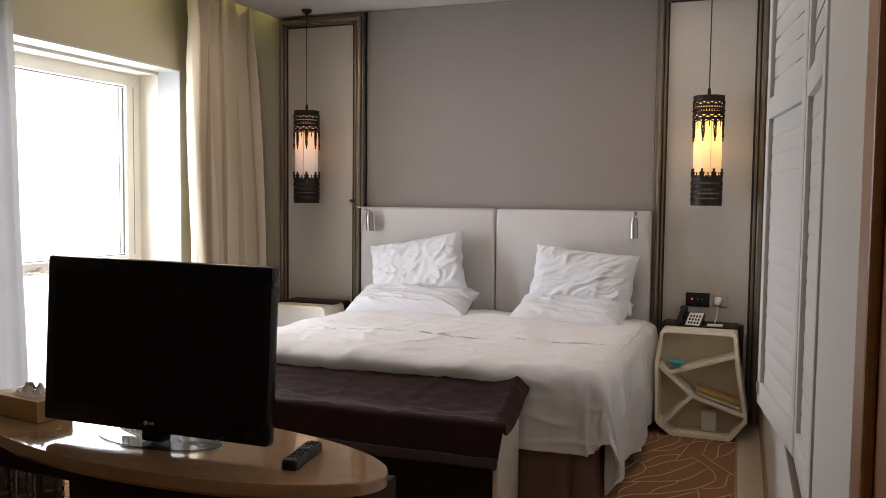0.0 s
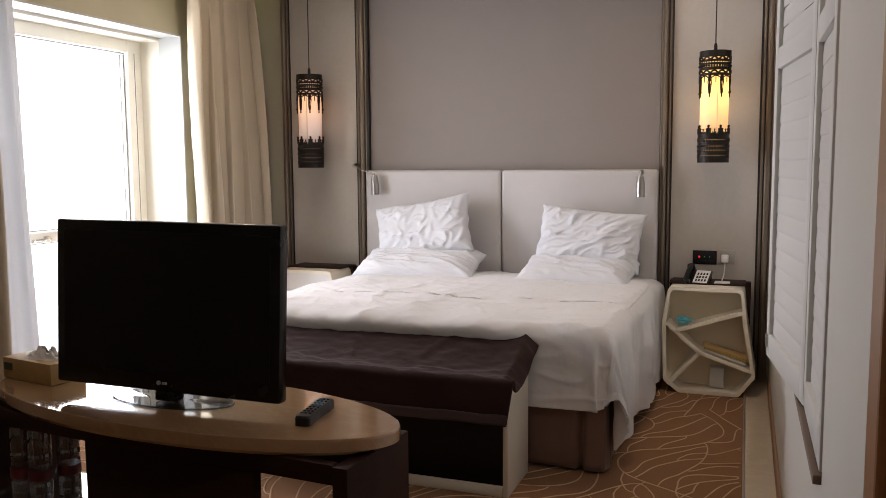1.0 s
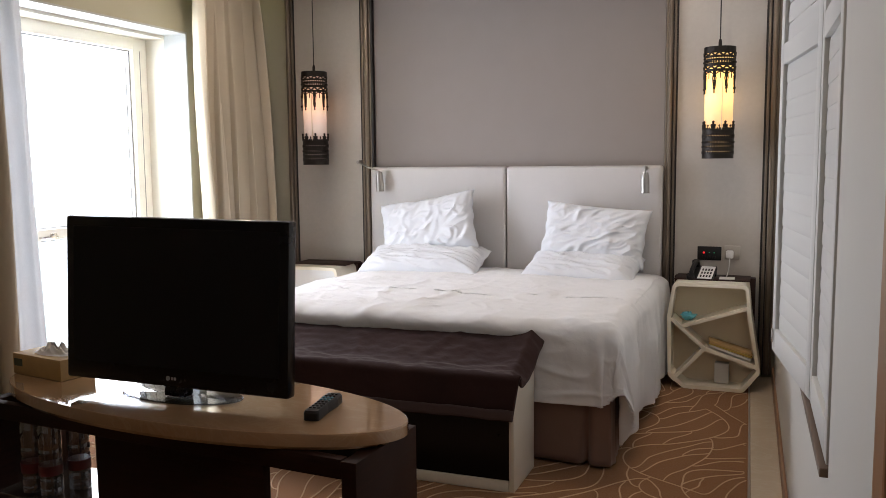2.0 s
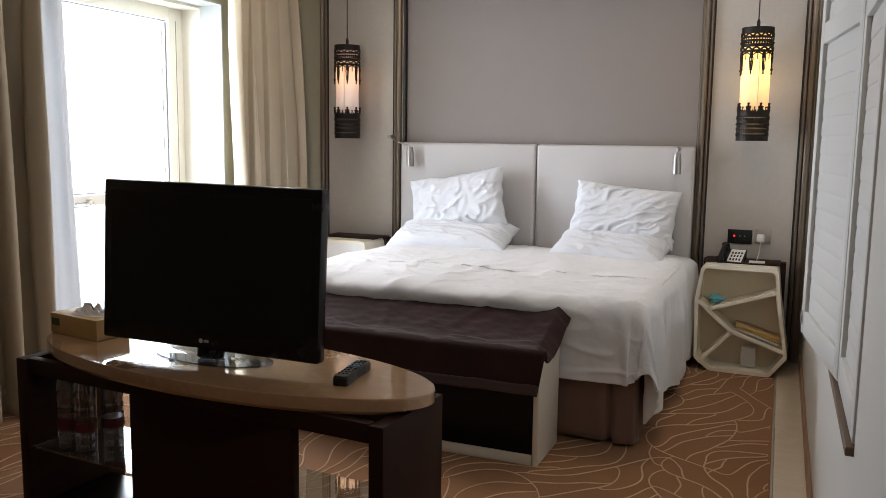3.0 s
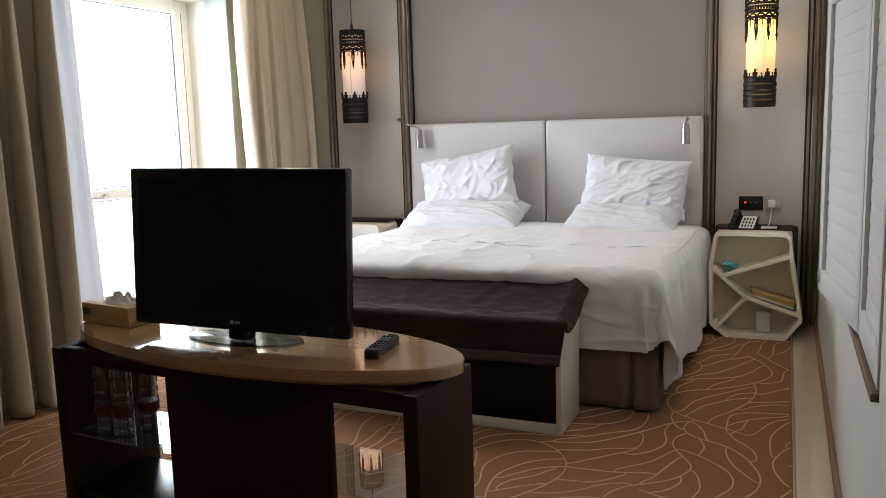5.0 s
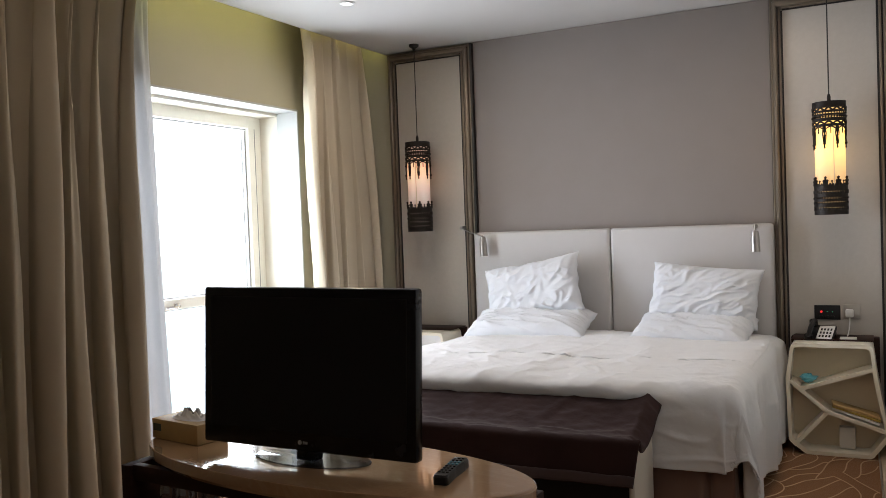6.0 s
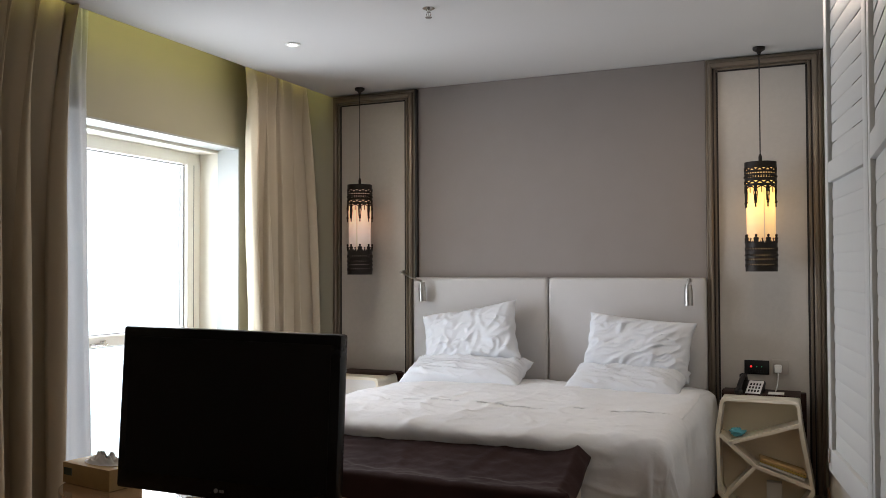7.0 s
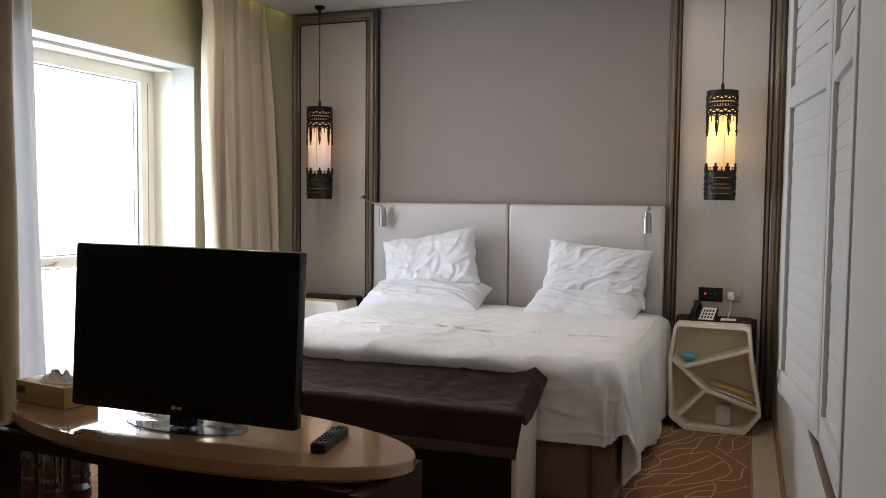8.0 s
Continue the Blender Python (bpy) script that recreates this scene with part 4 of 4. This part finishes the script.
    hoop(bm, z0 + 0.129, z0 + 0.166)
    lathe(bm, [(r - 0.004, z0), (r, z0), (r, z0 - 0.003), (0.02, z0 - 0.003), (0.02, z0)], 40, (x, y, 0), True)
    for k in range(count * 3):
        a = k * math.tau / (count * 3)
        tube(bm, [at(a, z0 + 0.058), at(a, z0 + 0.072)], 0.0045, 5)
        tube(bm, [at(a, z0 + 0.024), at(a + 0.08, z0 + 0.042)], 0.0045, 5)
        tube(bm, [at(a, z0 + 0.116), at(a - 0.08, z0 + 0.136)], 0.0045, 5)
        bead(bm, a, z0 + 0.091, 0.0075)
        bead(bm, a, z0 + 0.169, 0.006)
    for k in range(8):
        a = k * math.tau / 8 + 0.12 + math.tau / 16
        for o, h in ((0, 0.205), (-0.10, 0.187), (0.10, 0.187)):
            tube(bm, [at(a + o, z0 + 0.160), at(a + o, z0 + h)], 0.0055, 5)
            bead(bm, a + o, z0 + h, 0.0085)
        b = a + math.tau / 16
        bead(bm, b, z0 + 0.185, 0.006)
        tube(bm, [at(b, z0 + 0.16), at(b, z0 + 0.184)], 0.003, 5)
    add("lower_band", bm, IRON, "pierced dark metal band with a crest")
    return ob


pendant(-1.350, 1.308, LAMP_SOFT, "dim pendant lamp in pierced dark metal by the window")
pendant(1.306, 1.325, LAMP_WARM, "brightly lit amber pendant lamp in pierced dark metal")


# ---- reading lights ----
def reading_light(knob, bend, head, tip, label):
    ob = thing("reading_light", label, "wall lamp", knob, "bedside reading lights")

    def add(name, bm, mat, lab=""):
        return keep(part(name, bm, mat, ob, lab), ob)

    k, h, e = Vector(knob), Vector(head), Vector(tip)
    add("wall_mount", cyl(B(), (k.x, -0.02, k.z), (k.x, k.y - 0.006, k.z), 0.016, 0.013), SATIN, "nickel wall mount")
    add("arm", tube(B(), [k, k.lerp(Vector(bend), 0.5) + Vector((0, -0.012, 0.004)), bend, h + Vector((0, 0, 0.014)), h], 0.0062, 8), SATIN, "thin bent nickel arm")
    bm = B()
    cyl(bm, h + Vector((0, 0, 0.006)), h.lerp(e, 0.25), 0.019, 0.025)
    cyl(bm, h.lerp(e, 0.25), e, 0.025, 0.026)
    add("head", bm, SATIN, "nickel cylinder head")
    return ob


reading_light((-1.079, -0.085, 1.319), (-0.965, -0.17, 1.285), (-0.884, -0.16, 1.245), (-0.876, -0.165, 1.120), "nickel reading light swung out on a thin arm")
reading_light((0.890, -0.115, 1.268), (0.890, -0.155, 1.272), (0.890, -0.158, 1.236), (0.892, -0.160, 1.117), "nickel reading light folded against the headboard")


# ---- oval table with the television ----
table = thing("oval_table", "oval marble top table on a dark wooden base", "table", (0.02, -3.4, 0))


TURN = pose(0.0, -3.40, 0, 0, 0, -4.0) @ pose(0.0, 3.40, 0)


def on_table(name, bm, mat, label="", smooth=True, angle=28):
    bm.transform(TURN)
    return keep(part(name, bm, mat, table, label, smooth, angle), table)


ZT = 0.647
TX, TY, TA, TB = 0.004, -3.357, 0.712, 0.247
n = 96
rim = [(0.975, ZT - 0.044), (1.0, ZT - 0.034), (1.0, ZT - 0.006), (0.997, ZT - 0.0015), (0.992, ZT)]
bm = B()
loops = [[bm.verts.new((TX + TA * s * math.cos(k * math.tau / n), TY + TB * s * math.sin(k * math.tau / n), z)) for k in range(n)] for s, z in rim]
for p, q in zip(loops, loops[1:]):
    for k in range(n):
        bm.faces.new((p[k], p[(k + 1) % n], q[(k + 1) % n], q[k]))
bm.faces.new(loops[0][::-1])
bm.faces.new(loops[-1])
on_table("tabletop", bm, TABLETOP, "polished beige marble oval top", True, 14)
on_table("end_panel", box(B(), 0.638, 0.681, -3.545, -3.222, 0.0, 0.600, 0.003), WENGE, "dark wooden end panel")
on_table("end_panel", box(B(), -0.670, -0.627, -3.552, -3.175, 0.0, 0.600, 0.003), WENGE, "dark wooden end panel")
for ya, yb in ((-3.543, -3.513), (-3.254, -3.224)):
    on_table("top_rail", box(B(), -0.626, 0.637, ya, yb, 0.552, 0.6025, 0.002), WENGE, "dark wooden rail")
on_table("centre_panel", box(B(), -0.190, 0.400, -3.540, -3.508, 0.0, 0.5515, 0.003), WENGE, "dark wooden centre panel")
for xa, xb, ya, yb, z in ((-0.626, -0.192, -3.540, -3.275, 0.308), (-0.02, 0.637, -3.5075, -3.205, 0.274)):
    on_table("glass_shelf", box(B(), xa, xb, ya, yb, z, z + 0.008, 0.001), SHELFGLASS, "clear glass shelf", False)
on_table("base_shelf", box(B(), -0.626, -0.192, -3.540, -3.235, 0.10, 0.118, 0.002), DARKGLASS, "black gloss base shelf")

# television
tv = thing("television", "black flat television standing on the oval table", "television", (0.0, -3.39, ZT))
TVM = Matrix.Translation((0.0, -3.395, 0.926)) @ Euler((radians(-3.0), radians(0.6), radians(1.6))).to_matrix().to_4x4()
hw, hh = 0.378, 0.243


def on_tv(name, bm, mat, label="", smooth=True):
    return keep(part(name, bm, mat, tv, label, smooth), tv)


bm = B()
box(bm, -hw, hw, -0.02, 0.022, -hh, hh, 0.008, TVM)
box(bm, -hw * 0.8, hw * 0.8, 0.022, 0.055, -hh * 0.75, hh * 0.7, 0.012, TVM)
on_tv("casing", bm, TVBLACK, "glossy black casing")
on_tv("screen", box(B(), -hw + 0.03, hw - 0.03, -0.0215, -0.0195, -hh + 0.055, hh - 0.03, 0.0, TVM), TVSCREEN, "dark switched off screen", False)
bm = B()
cyl(bm, TVM @ Vector((-0.012, -0.0225, -hh + 0.026)), TVM @ Vector((-0.012, -0.0195, -hh + 0.026)), 0.0065)
box(bm, -0.001, 0.005, -0.0225, -0.0195, -hh + 0.022, -hh + 0.030, 0.001, TVM)
box(bm, 0.008, 0.015, -0.0225, -0.0195, -hh + 0.022, -hh + 0.030, 0.001, TVM)
on_tv("badge", bm, GREYPL, "small grey badge")
bm = B()
box(bm, -0.035, 0.035, -0.01, 0.035, -0.272, -hh * 0.9, 0.006, TVM)
on_tv("neck", bm, TVBLACK)
bm = B()
loops = [[bm.verts.new((-0.01 + 0.205 * s * math.cos(k * math.tau / 48), -3.375 + 0.088 * s * math.sin(k * math.tau / 48), z)) for k in range(48)] for s, z in ((0.985, ZT + 0.0005), (1, ZT + 0.002), (1, ZT + 0.004), (0.985, ZT + 0.0055), (0.25, ZT + 0.006))]
for p, q in zip(loops, loops[1:]):
    for k in range(48):
        bm.faces.new((p[k], p[(k + 1) % 48], q[(k + 1) % 48], q[k]))
bm.faces.new(loops[0][::-1])
bm.faces.new(loops[-1])
on_tv("foot", bm, FOOTGLASS, "smoked glass foot")

# remote control
remote = thing("remote_control", "black television remote with teal keys", "remote", (0.462, -3.376, ZT))
M = pose(0.462, -3.376, ZT + 0.001, 0, 0, 7.5) @ Matrix.Diagonal((0.84, 0.76, 1.0, 1))
bm = B()
outline = rounded([(-0.026, -0.122), (0.026, -0.122), (0.024, -0.02), (0.029, 0.06), (0.027, 0.122), (-0.027, 0.122), (-0.029, 0.06), (-0.024, -0.02)], 0.014)
a = [bm.verts.new(M @ Vector((x, y, 0.0))) for x, y in outline]
b = [bm.verts.new(M @ Vector((x, y, 0.020))) for x, y in outline]
c = [bm.verts.new(M @ Vector((x * 0.86, y * 0.96, 0.026))) for x, y in outline]
bm.faces.new(a[::-1])
bm.faces.new(c)
for p, q in ((a, b), (b, c)):
    for k in range(len(a)):
        j = (k + 1) % len(a)
        bm.faces.new((p[k], p[j], q[j], q[k]))
case = keep(part("housing", bm, BLACKPL, remote), remote)
for row in range(8):
    for col in range(3):
        mat = TEAL if row in (4, 5) else GREYPL if row == 7 and col == 0 else BLACKPL
        yy = -0.085 + row * 0.025
        bm = box(B(), -0.018 + col * 0.0135, -0.009 + col * 0.0135, yy, yy + 0.013, 0.0255, 0.029, 0.0015, M)
        keep(part("key", bm, mat, case), case)

# tissue box
tissue = thing("tissue_box", "printed cardboard tissue box with a tissue pulled out", "tissue box", (-0.56, -3.30, ZT))
M = pose(-0.575, -3.300, ZT, 0, 0, -9) @ Matrix.Diagonal((1.16, 1.0, 1.0, 1))
keep(part("carton", box(B(), -0.105, 0.105, -0.062, 0.062, 0.001, 0.068, 0.002, M), CARD, tissue, "yellow brown printed carton"), tissue)
bm = box(B(), -0.098, -0.062, -0.0632, -0.0618, 0.028, 0.052, 0.0, M)
keep(part("emblem", bm, GREENINK, tissue, "dark green oval print", False), tissue)


def tissue_point(u, v):
    a, rr = u * math.tau, 0.020 + 0.042 * v
    h = 0.068 + 0.030 * (1 - v) * (0.8 + 0.9 * noise.noise(Vector((math.cos(a) * 2.6, math.sin(a) * 2.6, v * 4)))) + 0.006 * math.sin(a * 3) * (1 - v)
    p = Vector((0.01 + rr * 1.2 * math.cos(a), rr * 0.7 * math.sin(a), max(0.070, h)))
    return M @ p


keep(part("tissue", sheet(B(), 40, 8, tissue_point), TISSUE, tissue, "crumpled white tissue"), tissue)


# water bottles on the glass shelf
def bottle(x, y):
    z = 0.3165
    ob = thing("water_bottle", "small clear water bottle with a red label", "bottle", (x, y, z), "water bottles on the shelf")
    prof = [(0.027, 0.0), (0.033, 0.005), (0.034, 0.020), (0.032, 0.026), (0.034, 0.032), (0.034, 0.052), (0.032, 0.058), (0.034, 0.064), (0.034, 0.110), (0.032, 0.117), (0.034, 0.124), (0.034, 0.140), (0.032, 0.147), (0.034, 0.154), (0.034, 0.205), (0.030, 0.226), (0.018, 0.246), (0.0135, 0.254), (0.0135, 0.262)]
    o = part("bottle", lathe(B(), prof, 28), PETPLASTIC, ob, "clear ribbed plastic bottle")
    o.visible_shadow = False
    part("label", lathe(B(), [(0.0344, 0.066), (0.0348, 0.067), (0.0348, 0.096), (0.0344, 0.097)], 28), REDLABEL, o, "red and white paper label")
    part("cap", lathe(B(), [(0.0145, 0.2615), (0.015, 0.263), (0.015, 0.271), (0.0135, 0.273)], 24), WHITEPL, o, "white screw cap")
    return ob


for x, y in ((-0.520, -3.455), (-0.448, -3.455), (-0.405, -3.385)):
    bottle(x, y)


# ---- curtains ----
def drape(name, y0, y1, xm, amp, folds, z0, z1, mat, label, seed, thick, gather=1.0, lean=0.0, hem=0.10, anchor=0.5, flare=0.0):
    ob = thing(name, label, "curtain", (xm, (y0 + y1) / 2, z0), "window curtains")
    mid = y0 + anchor * (y1 - y0)

    def point(u, v):
        z = z0 + v * (z1 - z0)
        ph = u * folds * math.tau + 2.6 * noise.noise(Vector((u * 3 + seed, v * 0.6, seed)))
        a = amp * (0.82 + 0.75 * noise.noise(Vector((u * 5, seed, v * 0.5)))) * (1 - 0.6 * v ** 3)
        s = math.sin(ph)
        second = math.sin(ph * 2.3 + 4.0 * noise.noise(Vector((u * 2.5, v, seed + 11))) + seed)
        a2 = amp * (0.07 + 0.34 * v * v * (1 - 0.5 * v)) * (1.0 + 0.8 * noise.noise(Vector((u * 7, 1.0, seed))))
        x = xm + a * (0.3 * s + 0.8 * (2 * abs(math.sin(ph / 2 + 0.8)) - 1.1)) + a2 * second + 0.012 * noise.noise(Vector((u * 6, v * 2.5, seed + 2)))
        w = 1 - (1 - gather) * v ** 2
        y = mid + (y0 + u * (y1 - y0) - mid) * w + 0.55 * a * math.cos(ph) + lean * (1 - v) ** 2 + flare * u * v ** 4 + 0.01 * noise.noise(Vector((u * 5, v * 3, seed)))
        pleat = min(1.0, max(0.0, (v - 0.84) / 0.09))
        crumple = max(0.0, (v - 0.62) / 0.38) ** 1.5
        x += 0.016 * math.sin(u * folds * math.tau * 3.3) * pleat + 0.02 * noise.noise(Vector((u * 22, v * 3, seed + 6))) * crumple
        return (x, y, z)

    bm = sheet(B(), int(folds * 36), 70, point)
    o = keep(part("fabric", bm, mat, ob), ob)
    o.modifiers.new("thick", "SOLIDIFY").thickness = thick
    if hem:
        def hem_point(u, v):
            x, y, z = point(u, v * hem / (z1 - z0))
            return (x + 0.004, y, z)
        o = keep(part("hem", sheet(B(), int(folds * 36), 4, hem_point), mat, ob), ob)
        o.modifiers.new("thick", "SOLIDIFY").thickness = thick * 1.6
    return ob


drape("curtain", -3.34, -2.485, -1.765, 0.135, 5.4, 0.015, CEILING + 0.158, CURTAIN, "heavy beige linen curtain drawn back from the window", 1.0, 0.004, 0.98, flare=0.17)
drape("curtain", -0.98, -0.20, -1.762, 0.095, 4.4, 0.015, CEILING + 0.158, CURTAIN, "heavy beige linen curtain gathered in the corner", 5.0, 0.004, 0.80, anchor=0.0)
drape("sheer_curtain", -2.56, -2.085, -1.915, 0.026, 2.6, 0.02, CEILING + 0.158, SHEER, "thin white sheer curtain beside the window", 9.0, 0.0015, 0.92, 0.05, 0)
setting("curtain_track", box(B(), -1.83, -1.76, -3.3, -0.06, CEILING + 0.160, CEILING + 0.18, 0.003), WHITEPL, "white curtain track in the pocket", "curtain track")

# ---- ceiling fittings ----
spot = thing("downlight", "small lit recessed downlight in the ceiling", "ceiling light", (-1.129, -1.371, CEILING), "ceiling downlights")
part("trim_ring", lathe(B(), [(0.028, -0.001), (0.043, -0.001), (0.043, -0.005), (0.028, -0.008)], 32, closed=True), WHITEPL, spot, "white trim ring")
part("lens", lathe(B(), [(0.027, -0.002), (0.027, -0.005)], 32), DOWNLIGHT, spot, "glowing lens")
# All but the second of these copies are unseen fixtures for the added fill.
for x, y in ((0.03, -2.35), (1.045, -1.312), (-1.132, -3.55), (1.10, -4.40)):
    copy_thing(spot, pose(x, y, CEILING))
sprinkler = thing("sprinkler", "small chrome fire sprinkler head on the ceiling", "sprinkler", (-0.146, -1.655, CEILING))
part("rosette", lathe(B(), [(0.030, -0.001), (0.030, -0.004), (0.014, -0.012), (0.009, -0.012)], 28), CHROME, sprinkler)
bm = B()
cyl(bm, (0, 0, -0.012), (0, 0, -0.022), 0.009, 0.008)
for s in (-1, 1):
    tube(bm, [(s * 0.007, 0, -0.02), (s * 0.013, 0, -0.032), (s * 0.004, 0, -0.046)], 0.002, 6)
cyl(bm, (0, 0, -0.022), (0, 0, -0.044), 0.0025)
part("yoke", bm, CHROME, sprinkler)
part("deflector", cyl(B(), (0, 0, -0.046), (0, 0, -0.049), 0.017), CHROME, sprinkler)


# ---- louvred shutters in the side wall ----
def shutter(origin, length, angle, label, sides):
    """A leaf that runs from its near edge along +y of its own axes; its face looks along -x."""
    ob = thing("shutter_leaf", label, "shutter", origin, "louvred shutters")
    ob.rotation_euler = (0, 0, radians(angle))
    z0, z1, w = 0.0, 1.655, 0.05

    def add(name, bm, lab="", mat=SHUTTER):
        return part(name, bm, mat, ob, lab)

    for a, b in ((0.0, w), (length - w, length)):
        add("stile", box(B(), -0.028, 0.0, a, b, z0, z1, 0.003))
    for a, b in ((0.0, 0.078), (0.925, 0.990), (1.595, z1)):
        add("rail", box(B(), -0.028, 0.0, w + 0.0005, length - w - 0.0005, a, b, 0.003))
    slat = finish("slat", prism(B(), [(0.0022 * math.cos(k * math.tau / 14), 0.0302 * math.sin(k * math.tau / 14)) for k in range(14)], w + 0.004, length - w - 0.004), SHUTTER, True, 50)
    for za, zb in ((0.078, 0.925), (0.990, 1.595)):
        count = int((zb - za) / 0.056)
        for k in range(count):
            o = new("slat", slat)
            o.parent = ob
            o.location = (-0.014, 0, za + (k + 0.5) * (zb - za) / count)
            o.rotation_euler = (0, radians(sides), 0)
    return ob


far, near = Vector((1.633, -2.39, 0)), Vector((1.720, -2.985, 0))
d = far - near
leaf = shutter((near.x, near.y, 0.69), d.length, math.degrees(math.atan2(-d.x, d.y)), "white louvred shutter leaf standing ajar", 2)
m = B()
box(m, -0.034, -0.028, d.length - 0.030, d.length - 0.012, 0.03, 0.075, 0.002)
part("bolt", m, CHROME, leaf, "small metal bolt")
w0 = RIGHT @ Vector((0.023, OY0 + 0.012, 0.69))
shutter(tuple(w0), 0.50, 0.95, "white louvred shutter leaf closed in its opening", 2)
